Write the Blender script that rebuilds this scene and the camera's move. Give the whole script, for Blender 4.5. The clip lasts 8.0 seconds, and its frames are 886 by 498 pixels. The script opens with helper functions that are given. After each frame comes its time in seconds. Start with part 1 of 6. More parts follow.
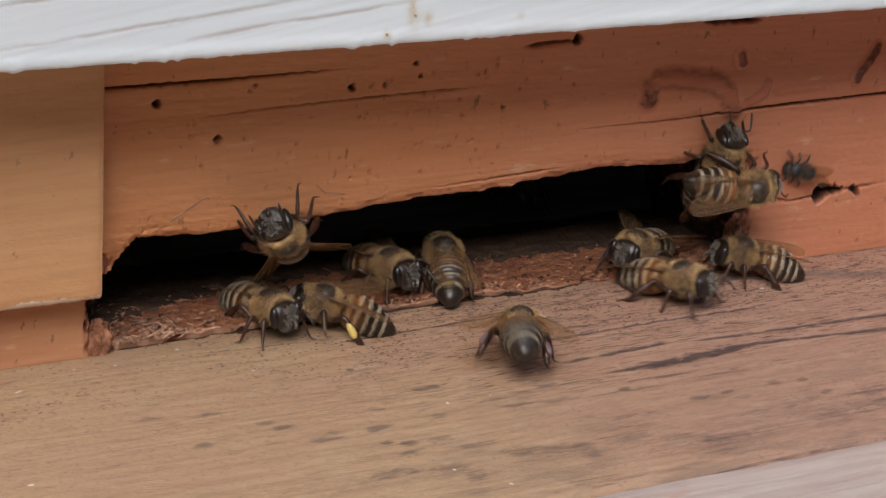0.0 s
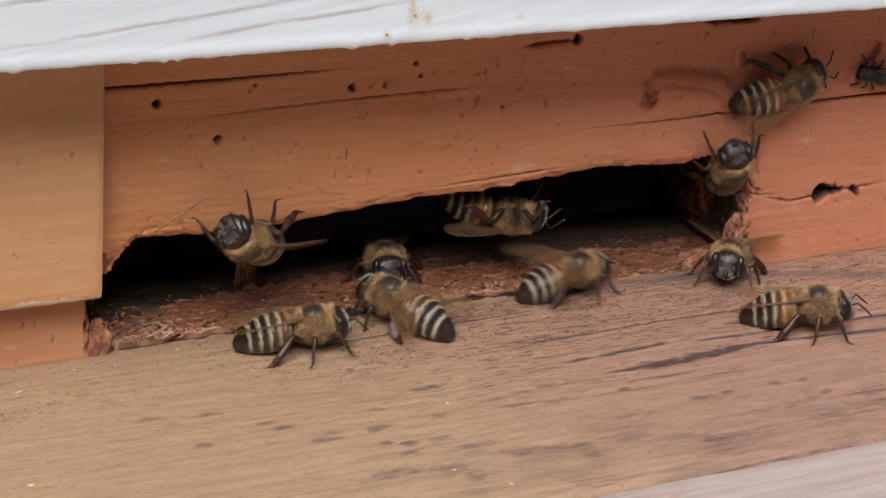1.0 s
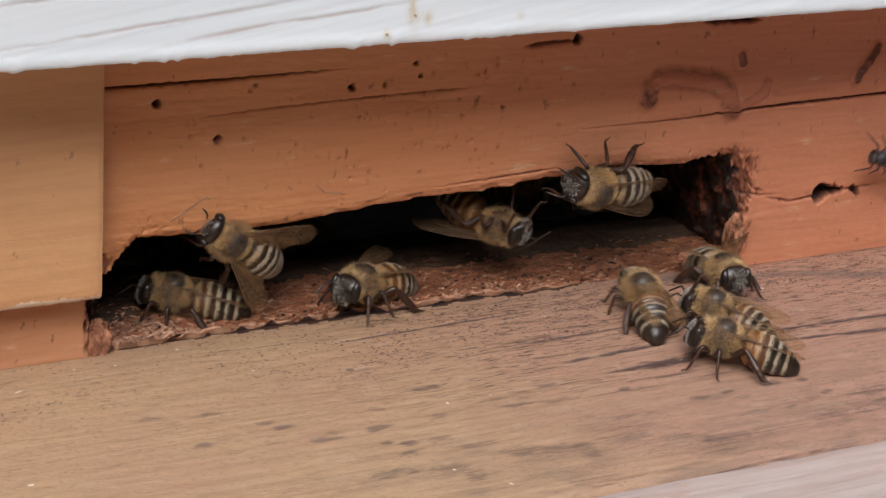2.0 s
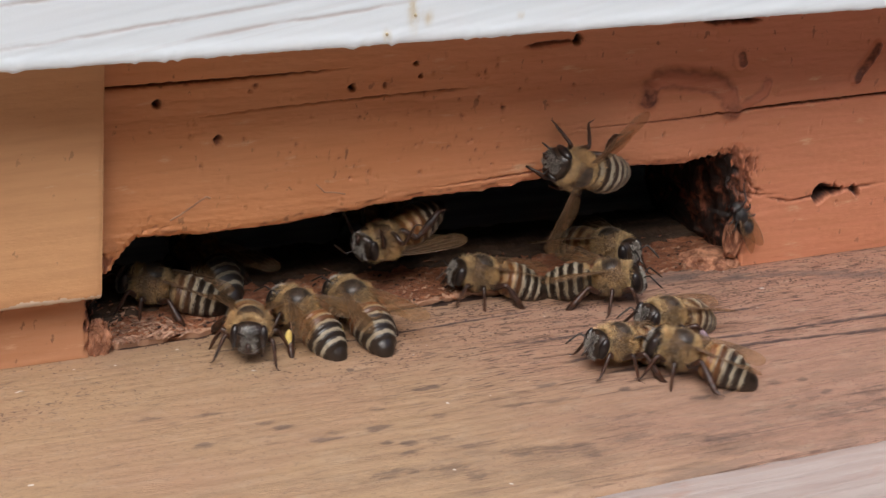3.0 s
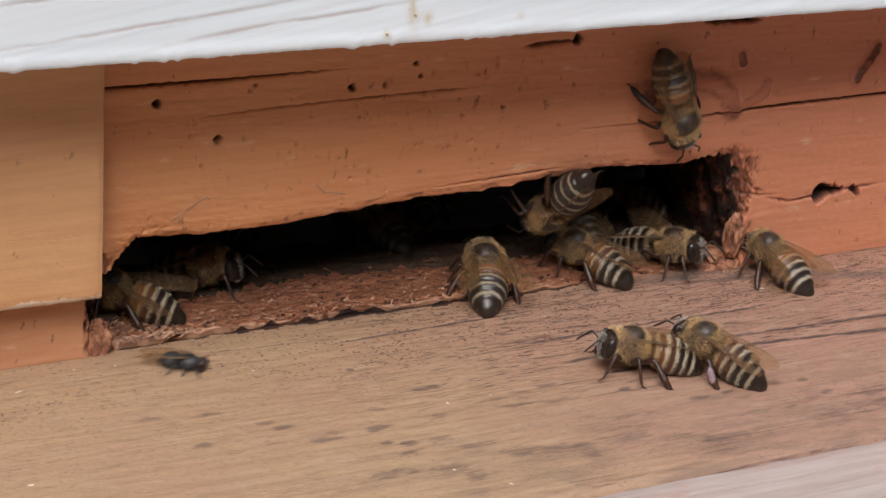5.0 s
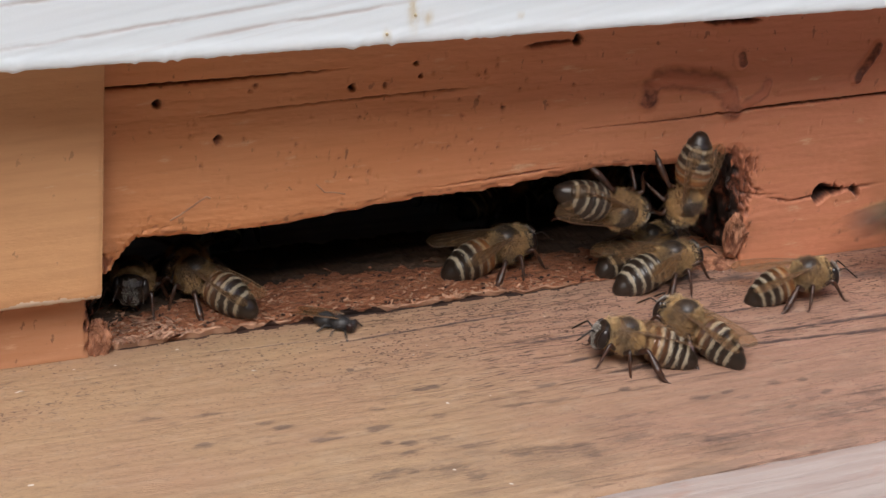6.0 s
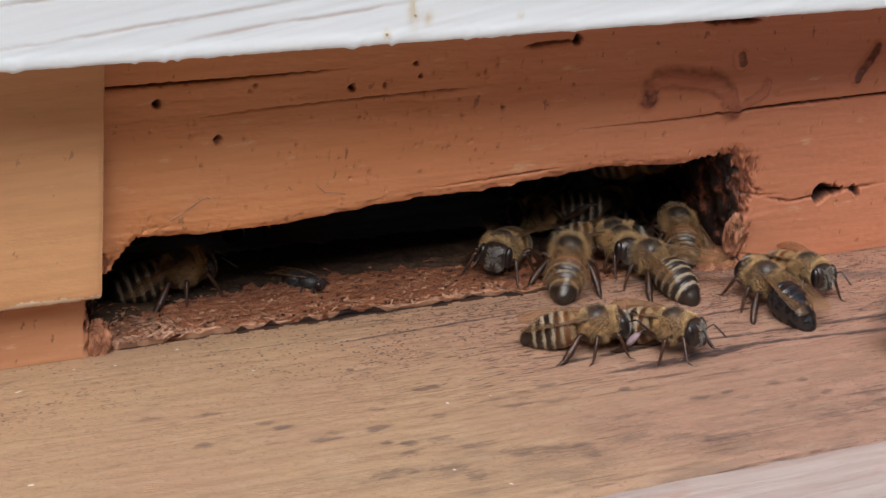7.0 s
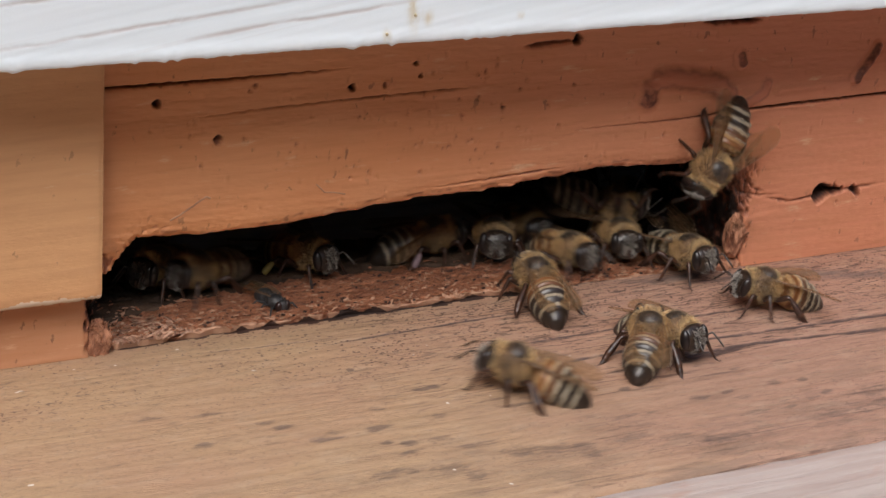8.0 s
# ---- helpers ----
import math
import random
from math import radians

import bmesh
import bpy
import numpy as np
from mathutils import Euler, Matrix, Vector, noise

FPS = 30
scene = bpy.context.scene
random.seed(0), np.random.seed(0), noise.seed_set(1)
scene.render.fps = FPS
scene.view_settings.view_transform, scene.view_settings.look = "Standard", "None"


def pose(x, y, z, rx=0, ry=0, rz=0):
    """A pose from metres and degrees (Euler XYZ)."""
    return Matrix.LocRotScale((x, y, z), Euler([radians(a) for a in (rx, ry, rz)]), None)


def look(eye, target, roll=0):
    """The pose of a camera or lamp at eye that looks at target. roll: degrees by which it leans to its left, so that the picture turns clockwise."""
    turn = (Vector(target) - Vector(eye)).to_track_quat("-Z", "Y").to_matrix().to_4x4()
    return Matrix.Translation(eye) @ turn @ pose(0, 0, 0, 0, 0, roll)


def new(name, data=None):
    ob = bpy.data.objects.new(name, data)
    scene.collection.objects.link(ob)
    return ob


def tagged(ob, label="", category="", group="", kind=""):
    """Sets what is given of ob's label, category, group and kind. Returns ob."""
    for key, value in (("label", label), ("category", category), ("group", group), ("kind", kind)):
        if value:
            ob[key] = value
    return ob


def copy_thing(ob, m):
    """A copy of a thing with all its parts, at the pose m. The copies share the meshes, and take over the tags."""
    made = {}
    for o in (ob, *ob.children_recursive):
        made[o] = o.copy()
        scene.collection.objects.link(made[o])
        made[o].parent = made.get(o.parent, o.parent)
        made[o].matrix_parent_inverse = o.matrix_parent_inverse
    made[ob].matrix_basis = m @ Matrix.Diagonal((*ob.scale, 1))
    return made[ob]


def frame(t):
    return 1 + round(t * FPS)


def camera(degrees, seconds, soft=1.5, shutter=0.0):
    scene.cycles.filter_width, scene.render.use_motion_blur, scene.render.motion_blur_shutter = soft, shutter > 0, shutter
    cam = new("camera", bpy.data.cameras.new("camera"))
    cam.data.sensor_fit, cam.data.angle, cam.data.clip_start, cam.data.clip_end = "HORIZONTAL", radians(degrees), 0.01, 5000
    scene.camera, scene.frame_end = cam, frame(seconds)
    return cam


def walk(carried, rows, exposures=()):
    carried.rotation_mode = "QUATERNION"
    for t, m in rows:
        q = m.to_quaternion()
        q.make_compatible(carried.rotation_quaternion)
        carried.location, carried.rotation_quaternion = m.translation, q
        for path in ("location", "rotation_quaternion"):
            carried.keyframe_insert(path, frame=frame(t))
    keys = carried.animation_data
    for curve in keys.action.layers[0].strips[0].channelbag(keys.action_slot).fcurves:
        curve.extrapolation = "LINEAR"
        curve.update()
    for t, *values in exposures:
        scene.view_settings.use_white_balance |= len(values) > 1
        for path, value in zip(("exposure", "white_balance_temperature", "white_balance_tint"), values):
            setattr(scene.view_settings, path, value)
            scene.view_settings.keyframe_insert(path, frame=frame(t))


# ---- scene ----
MM = 0.001

# ---- camera: stands still, a hand's width and a half from the hive entrance ----
cam = camera(25.252, 8.0, soft=1.5, shutter=0.5)
VIEW = look((-0.08462, -0.15502, 0.08143), (0.000643, 0.002216, 0.005296), 4.877)
walk(cam, [(0.0, VIEW), (8.0, VIEW)], exposures=[(0.0, -0.2), (0.5, -0.13), (0.9, 0.0), (8.0, 0.0)])

# ---- world, sun, exposure ----
world = bpy.data.worlds.new("overcast_sky")
scene.world = world
world.use_nodes = True
sky = world.node_tree.nodes.new("ShaderNodeTexSky")
sky.sky_type, sky.sun_disc = "NISHITA", False
sky.sun_elevation, sky.sun_rotation = radians(52), radians(215)
sky.air_density, sky.dust_density, sky.ozone_density = 1.0, 2.2, 1.2
wbg = world.node_tree.nodes["Background"]
wbg.inputs["Strength"].default_value = 0.235
world.node_tree.links.new(sky.outputs["Color"], wbg.inputs["Color"])
sun_data = bpy.data.lights.new("sun", "SUN")
sun_data.energy, sun_data.angle, sun_data.color = 3.0, radians(42), (1.0, 0.985, 0.96)
sun = new("sun", sun_data)
sun.matrix_world = look((-0.52, -0.74, 1.13), (0, 0, 0))


# ---- materials ----
class Shader:
    """A small helper to write node materials."""

    def __init__(self, name):
        self.mat = bpy.data.materials.new(name)
        self.mat.use_nodes = True
        self.nt = self.mat.node_tree
        self.bsdf = self.nt.nodes["Principled BSDF"]

    def put(self, socket, value):
        if isinstance(value, bpy.types.NodeSocket):
            self.nt.links.new(value, socket)
        elif value is not None:
            socket.default_value = value

    def coords(self, sx=1.0, sy=1.0, sz=1.0):
        """Object coordinates in millimetres, stretched."""
        tc = self.nt.nodes.new("ShaderNodeTexCoord")
        vm = self.nt.nodes.new("ShaderNodeVectorMath")
        vm.operation = "MULTIPLY"
        self.nt.links.new(tc.outputs["Object"], vm.inputs[0])
        vm.inputs[1].default_value = (1000 * sx, 1000 * sy, 1000 * sz)
        return vm.outputs[0]

    def sheared(self, k, sx, sz):
        """Millimetre coordinates with the grain rising by k along x."""
        sep = self.nt.nodes.new("ShaderNodeSeparateXYZ")
        self.nt.links.new(self.coords(), sep.inputs[0])
        com = self.nt.nodes.new("ShaderNodeCombineXYZ")
        self.put(com.inputs[0], self.math("MULTIPLY", sep.outputs[0], sx))
        self.put(com.inputs[2], self.math("MULTIPLY", self.math("SUBTRACT", sep.outputs[2], self.math("MULTIPLY", sep.outputs[0], k)), sz))
        return com.outputs[0]

    def axis(self, i):
        s = self.nt.nodes.new("ShaderNodeSeparateXYZ")
        self.nt.links.new(self.coords(), s.inputs[0])
        return s.outputs[i]

    def noise(self, vec, scale=1.0, detail=4.0, rough=0.55, distort=0.0):
        n = self.nt.nodes.new("ShaderNodeTexNoise")
        self.put(n.inputs["Vector"], vec)
        n.inputs["Scale"].default_value, n.inputs["Detail"].default_value = scale, detail
        n.inputs["Roughness"].default_value, n.inputs["Distortion"].default_value = rough, distort
        return n.outputs["Fac"]

    def cells(self, vec):
        """Distance to scattered points, for pits and flecks."""
        n = self.nt.nodes.new("ShaderNodeTexVoronoi")
        self.put(n.inputs["Vector"], vec)
        n.inputs["Scale"].default_value = 1.0
        return n.outputs["Distance"]

    def ramp(self, fac, lo, hi, a=0.0, b=1.0):
        """Smooth step of fac from lo to hi, giving a to b."""
        n = self.nt.nodes.new("ShaderNodeMapRange")
        n.interpolation_type = "SMOOTHSTEP"
        self.put(n.inputs[0], fac)
        for i, v in enumerate((lo, hi, a, b)):
            n.inputs[1 + i].default_value = v
        return n.outputs[0]

    def mix(self, fac, a, b):
        n = self.nt.nodes.new("ShaderNodeMix")
        n.data_type = "RGBA"
        self.put(n.inputs[0], fac)
        for s, v in ((n.inputs[6], a), (n.inputs[7], b)):
            self.put(s, (*v, 1.0) if isinstance(v, tuple) and len(v) == 3 else v)
        return n.outputs[2]

    def math(self, op, a, b=0.0):
        n = self.nt.nodes.new("ShaderNodeMath")
        n.operation = op
        self.put(n.inputs[0], a)
        self.put(n.inputs[1], b)
        return n.outputs[0]

    def random(self):
        return self.nt.nodes.new("ShaderNodeObjectInfo").outputs["Random"]

    def island(self):
        return self.nt.nodes.new("ShaderNodeNewGeometry").outputs["Random Per Island"]

    def marks(self, name):
        """A mask carried by the mesh: 0 clean, 1 fully marked."""
        n = self.nt.nodes.new("ShaderNodeAttribute")
        n.attribute_name = name
        return n.outputs["Fac"]

    def bump(self, height, strength, distance):
        n = self.nt.nodes.new("ShaderNodeBump")
        n.inputs["Strength"].default_value, n.inputs["Distance"].default_value = strength, distance
        self.put(n.inputs["Height"], height)
        self.nt.links.new(n.outputs[0], self.bsdf.inputs["Normal"])

    def done(self, color, rough=0.6, **more):
        self.put(self.bsdf.inputs["Base Color"], (*color, 1.0) if isinstance(color, tuple) else color)
        self.put(self.bsdf.inputs["Roughness"], rough)
        for k, v in more.items():
            self.put(self.bsdf.inputs[k.replace("_", " ").title().replace("Ior", "IOR")], v)
        return self.mat


def painted_wood(name, base, alt, bare, specks=(0.66, 0.72), worn=(0.72, 0.8), rough=0.55, dirt=0.5, far=None):
    """Old paint on a board with grain along x: brushed tone, bare worn patches, dark specks."""
    s = Shader(name)
    k = (0.12, 1.3, 1.3)
    grain = s.noise(s.coords(*k), 1.0, 6, 0.6, 0.3)
    broad = s.noise(s.coords(0.04, 0.08, 0.08), 1.0, 3)
    col = s.mix(s.ramp(broad, 0.35, 0.65), base, alt)
    if far:
        col = s.mix(s.ramp(s.axis(0), -30, 45, 0.0, 0.9), col, far)
        col = s.mix(s.ramp(s.axis(0), -33, -37, 0.0, 0.8), col, (0.53, 0.262, 0.145))
    col = s.mix(s.ramp(grain, 0.35, 0.7, 0.0, 0.28), col, tuple(c * 0.75 for c in base))
    wear = s.noise(s.coords(0.2, 0.9, 0.9), 1.0, 6, 0.65)
    col = s.mix(s.ramp(wear, *worn), col, bare)
    fleck = s.noise(s.coords(0.9, 1.1, 0.6), 1.0, 3, 0.6)
    patch = s.noise(s.coords(0.06, 0.1, 0.1), 1.0, 2)
    f = s.math("MULTIPLY", s.ramp(fleck, *specks), s.ramp(patch, 0.4, 0.6))
    col = s.mix(s.math("MULTIPLY", f, dirt), col, (0.035, 0.016, 0.012))
    if far:
        rag = s.ramp(s.noise(s.coords(1.2, 1.2, 1.2), 1.0, 4, 0.6), 0.3, 0.6, 0.45, 1.0)
        col = s.mix(s.math("MULTIPLY", s.marks("run"), 0.5), col, (0.46, 0.15, 0.09))
        col = s.mix(s.math("MULTIPLY", s.marks("varnish"), rag), col, (0.13, 0.042, 0.026))
        col = s.mix(s.math("MULTIPLY", s.marks("chipped"), 0.92), col, (0.24, 0.08, 0.042))
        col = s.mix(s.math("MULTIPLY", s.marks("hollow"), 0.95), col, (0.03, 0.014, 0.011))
    fine = s.noise(s.coords(1.5, 5, 5), 1.0, 3)
    h = s.math("ADD", s.math("MULTIPLY", grain, 0.7), s.math("MULTIPLY", fine, 0.3))
    s.bump(h, 0.4, 0.0003)
    return s.done(col, s.ramp(grain, 0.3, 0.7, rough - 0.08, rough + 0.12))


M_WALL = painted_wood("orange_paint", (0.63, 0.266, 0.11), (0.66, 0.306, 0.141), (0.69, 0.41, 0.25), (0.63, 0.69), (0.58, 0.74), far=(0.63, 0.245, 0.142))
M_STRIP = painted_wood("ochre_paint", (0.60, 0.313, 0.148), (0.64, 0.358, 0.176), (0.64, 0.42, 0.26), (0.66, 0.72), (0.66, 0.76))


def landing_paint():
    """Weathered orange board: rosy bare wood, dark cracks and dirt in the grain."""
    s = Shader("weathered_paint")
    grain = s.noise(s.coords(0.1, 0.8, 1.0), 1.0, 6, 0.6, 0.4)
    broad = s.noise(s.coords(0.035, 0.07, 0.07), 1.0, 3)
    col = s.mix(s.ramp(broad, 0.38, 0.62), (0.402, 0.262, 0.152), (0.383, 0.235, 0.143))
    col = s.mix(s.ramp(s.axis(0), -20, 25, 0.0, 0.75), col, (0.35, 0.19, 0.139))
    col = s.mix(s.math("MULTIPLY", s.ramp(grain, 0.45, 0.7, 0.0, 0.2), s.ramp(s.axis(0), -40, 10, 0.35, 1.0)), col, (0.26, 0.14, 0.088))
    pale = s.noise(s.coords(0.25, 0.6, 0.6), 1.0, 6, 0.65)
    col = s.mix(s.ramp(pale, 0.5, 0.7, 0.0, 0.32), col, (0.45, 0.33, 0.23))
    streak = s.noise(s.coords(0.13, 0.75, 1.0), 1.0, 6, 0.65, 0.2)
    front = s.ramp(s.axis(1), -32, -12, 1.0, 0.0)
    side = s.ramp(s.axis(0), -45, 20, 0.3, 1.0)
    m = s.math("MULTIPLY", s.ramp(streak, 0.5, 0.62), s.math("MULTIPLY", front, side))
    col = s.mix(s.math("MULTIPLY", m, 0.28), col, (0.085, 0.06, 0.055))
    smudge = s.noise(s.coords(0.11, 0.36, 0.2), 1.0, 8, 0.68, 0.4)
    sz = s.math("MULTIPLY", s.ramp(s.axis(1), -33, -18, 1.0, 0.0), s.ramp(s.axis(0), -40, -5, 0.2, 1.0))
    col = s.mix(s.math("MULTIPLY", s.ramp(smudge, 0.46, 0.6, 0.0, 0.34), sz), col, (0.125, 0.088, 0.06))
    mottle = s.noise(s.coords(0.25, 0.5, 0.5), 1.0, 5, 0.6)
    col = s.mix(s.ramp(mottle, 0.5, 0.72, 0.0, 0.3), col, (0.27, 0.16, 0.10))
    fleck = s.noise(s.coords(0.45, 1.7, 1.0), 1.0, 4, 0.6)
    fz = s.math("MULTIPLY", s.ramp(s.noise(s.coords(0.05, 0.09, 0.1), 1.0, 2), 0.42, 0.56), s.ramp(s.axis(1), -13, -7, 0.22, 0.6))
    col = s.mix(s.math("MULTIPLY", s.ramp(fleck, 0.598, 0.63, 0.0, 0.9), fz), col, (0.07, 0.04, 0.034))
    dash = s.noise(s.coords(0.4, 4.5, 1.0), 1.0, 3, 0.6)
    zone = s.math("MULTIPLY", s.ramp(s.noise(s.coords(0.04, 0.35, 0.1), 1.0, 2), 0.36, 0.52), s.math("MULTIPLY", s.ramp(s.axis(1), -24, -14, 0.15, 1.0), s.ramp(s.axis(0), -26, 4, 0.15, 1.0)))
    col = s.mix(s.math("MULTIPLY", s.ramp(dash, 0.55, 0.61, 0.0, 0.95), zone), col, (0.075, 0.04, 0.032))
    tiny = s.noise(s.coords(1.9, 2.6, 2.0), 1.0, 3, 0.6)
    tz = s.ramp(s.noise(s.coords(0.09, 0.14, 0.1), 1.0, 3), 0.4, 0.58, 0.25, 1.0)
    col = s.mix(s.math("MULTIPLY", s.ramp(tiny, 0.585, 0.635, 0.0, 0.75), s.math("MULTIPLY", tz, s.ramp(s.axis(1), -16, -9, 0.45, 1.0))), col, (0.10, 0.055, 0.042))
    warp = s.math("MULTIPLY", s.noise(s.coords(1.2, 2.0, 1.0), 1.0, 3, 0.6), 0.3)
    pit = s.ramp(s.math("ADD", s.cells(s.coords(1.5, 2.3, 0.0)), warp), 0.42, 0.36)
    near = s.math("MULTIPLY", s.ramp(s.axis(1), -14, -7), s.ramp(s.axis(0), -33, -10, 0.1, 1.0))
    near = s.math("MULTIPLY", near, s.ramp(s.noise(s.coords(0.12, 0.3, 0.1), 1.0, 3), 0.34, 0.5))
    col = s.mix(s.math("MULTIPLY", s.math("MULTIPLY", pit, near), 0.95), col, (0.06, 0.028, 0.02))
    scar = s.ramp(s.math("ADD", s.cells(s.coords(0.17, 0.62, 0.0)), s.math("MULTIPLY", warp, 1.3)), 0.44, 0.34)
    ahead = s.math("MULTIPLY", s.ramp(s.axis(1), -12, -19), s.ramp(s.noise(s.coords(0.06, 0.16, 0.1), 1.0, 3), 0.45, 0.6))
    col = s.mix(s.math("MULTIPLY", s.math("MULTIPLY", scar, ahead), 0.2), col, (0.10, 0.062, 0.048))
    line = s.noise(s.coords(0.012, 0.55, 1.0), 1.0, 3, 0.5, 0.15)
    thin = s.math("SUBTRACT", 1.0, s.ramp(s.math("ABSOLUTE", s.math("SUBTRACT", line, 0.5)), 0.004, 0.02))
    gaps = s.math("MULTIPLY", s.ramp(s.noise(s.coords(0.12, 1.5, 1.0), 1.0, 4, 0.65), 0.5, 0.62), s.ramp(s.axis(0), -30, 10, 0.15, 0.8))
    col = s.mix(s.math("MULTIPLY", s.math("MULTIPLY", thin, gaps), 0.85), col, (0.07, 0.038, 0.03))
    # dirt settled in the cracks, and old stains
    crumbly = s.ramp(s.noise(s.coords(0.5, 1.1, 0.0), 1.0, 5, 0.65), 0.3, 0.52, 0.3, 1.0)
    torn = s.math("MULTIPLY", s.math("SUBTRACT", s.noise(s.coords(0.4, 2.2, 0.0), 1.0, 7, 0.72), 0.5), 2.6)
    old = s.ramp(s.math("ADD", s.marks("stain"), torn), 0.12, 1.05)
    col = s.mix(s.math("MULTIPLY", old, s.ramp(s.marks("stain"), 0.0, 0.6, 0.0, 0.8)), col, (0.105, 0.068, 0.054))
    col = s.mix(s.math("MULTIPLY", s.ramp(s.marks("crack"), 0.06, 0.6), s.math("MULTIPLY", crumbly, 0.95)), col, (0.06, 0.035, 0.03))
    dirt = s.noise(s.coords(0.12, 0.7, 1.0), 1.0, 5, 0.65, 0.4)
    drift = s.math("ADD", s.axis(1), s.math("MULTIPLY", s.math("SUBTRACT", s.axis(0), 26.0), 0.24))
    foot = s.math("MULTIPLY", s.math("MULTIPLY", s.ramp(drift, -2.2, -0.3), s.ramp(drift, 1.6, 0.2)), s.ramp(s.axis(0), 14, 26))
    col = s.mix(s.math("MULTIPLY", s.ramp(dirt, 0.4, 0.58, 0.0, 0.75), foot), col, (0.13, 0.095, 0.085))
    white = s.noise(s.coords(0.7, 0.9, 1.0), 0.9, 2, 0.5)
    col = s.mix(s.ramp(white, 0.745, 0.77, 0.0, 0.8), col, (0.78, 0.72, 0.64))
    fine = s.noise(s.coords(2, 6, 5), 1.0, 4)
    gritty = s.math("SUBTRACT", s.math("ADD", grain, s.math("MULTIPLY", fine, 0.6)), s.math("MULTIPLY", s.math("MULTIPLY", pit, near), 0.7))
    s.bump(gritty, 0.5, 0.0003)
    return s.done(col, s.ramp(grain, 0.3, 0.7, 0.5, 0.75))


def sill_wood():
    """Bee-worn reddish wood with crumbs of old paint."""
    s = Shader("worn_red_wood")
    grain = s.noise(s.coords(0.16, 1.0, 1.0), 1.0, 6, 0.6, 0.6)
    col = s.mix(s.ramp(grain, 0.35, 0.65), (0.30, 0.102, 0.046), (0.46, 0.18, 0.086))
    patch = s.noise(s.coords(0.12, 0.3, 0.3), 1.0, 3)
    chip = s.noise(s.coords(0.7, 1.6, 1.4), 1.0, 5, 0.65, 0.5)
    col = s.mix(s.math("MULTIPLY", s.ramp(chip, 0.57, 0.64, 0.0, 0.8), s.ramp(patch, 0.4, 0.6, 0.25, 1.0)), col, (0.52, 0.29, 0.18))
    col = s.mix(s.math("MULTIPLY", s.ramp(chip, 0.45, 0.38, 0.0, 0.95), s.ramp(patch, 0.6, 0.4, 0.45, 1.0)), col, (0.04, 0.017, 0.012))
    s.bump(s.noise(s.coords(0.8, 2.2, 2), 1.0, 6, 0.65), 1.0, 0.0011)
    return s.done(col, 0.6)


def white_paint():
    """White gloss over a board whose grain rises slowly along it."""
    s = Shader("white_paint")
    grain = s.noise(s.sheared(0.17, 0.02, 0.9), 1.0, 4, 0.55)
    col = s.mix(s.ramp(grain, 0.35, 0.7), (0.81, 0.87, 0.905), (0.765, 0.825, 0.86))
    broad = s.noise(s.sheared(0.1, 0.04, 0.15), 1.0, 3)
    col = s.mix(s.ramp(broad, 0.45, 0.7, 0.0, 0.5), col, (0.80, 0.82, 0.845))
    fade = s.ramp(s.noise(s.sheared(0.165, 0.12, 0.6), 1.0, 4, 0.6), 0.34, 0.6, 0.35, 1.0)
    vein = s.math("MULTIPLY", s.marks("vein"), fade)
    col = s.mix(s.math("MULTIPLY", vein, 0.8), col, (0.46, 0.39, 0.36))
    faint = s.noise(s.sheared(0.165, 0.015, 1.3), 1.0, 3, 0.5)
    col = s.mix(s.ramp(faint, 0.6, 0.68, 0.0, 0.12), col, (0.55, 0.5, 0.48))
    spot = s.ramp(s.noise(s.coords(1.4, 1.4, 0.9), 1.0, 4, 0.6), 0.35, 0.6, 0.3, 1.0)
    col = s.mix(s.math("MULTIPLY", s.math("MULTIPLY", s.marks("rust"), spot), 0.7), col, (0.56, 0.45, 0.25))
    s.bump(s.math("SUBTRACT", s.math("MULTIPLY", grain, 0.3), s.math("MULTIPLY", vein, 0.3)), 0.25, 0.0002)
    return s.done(col, 0.4)


def bleached_wood():
    s = Shader("bleached_pink_wood")
    grain = s.noise(s.coords(0.06, 0.9, 0.9), 1.0, 7, 0.62, 0.5)
    col = s.mix(s.ramp(grain, 0.35, 0.68), (0.43, 0.355, 0.32), (0.38, 0.285, 0.245))
    edge = s.noise(s.coords(0.15, 0.5, 0.5), 1.0, 4)
    col = s.mix(s.ramp(edge, 0.56, 0.72, 0.0, 0.5), col, (0.36, 0.19, 0.13))
    s.bump(grain, 0.6, 0.0004)
    return s.done(col, 0.6)


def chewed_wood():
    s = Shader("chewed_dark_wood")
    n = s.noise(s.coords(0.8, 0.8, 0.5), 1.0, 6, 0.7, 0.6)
    # reddish chewed wood; its near-black share also paints in the recess's shade
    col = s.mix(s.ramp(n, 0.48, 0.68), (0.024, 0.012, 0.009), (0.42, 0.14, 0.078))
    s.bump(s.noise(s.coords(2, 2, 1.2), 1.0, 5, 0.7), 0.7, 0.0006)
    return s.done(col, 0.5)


def plain_wood(name, a, b):
    s = Shader(name)
    g = s.noise(s.coords(0.05, 0.5, 0.5), 1.0, 6, 0.6, 0.5)
    s.bump(g, 0.5, 0.0004)
    return s.done(s.mix(s.ramp(g, 0.3, 0.7), a, b), 0.75)


M_LANDING, M_SILL, M_WHITE, M_PINK, M_CHEWED = landing_paint(), sill_wood(), white_paint(), bleached_wood(), chewed_wood()
M_PEEL = plain_wood("peeling_paint_edge", (0.30, 0.14, 0.08), (0.52, 0.30, 0.19))


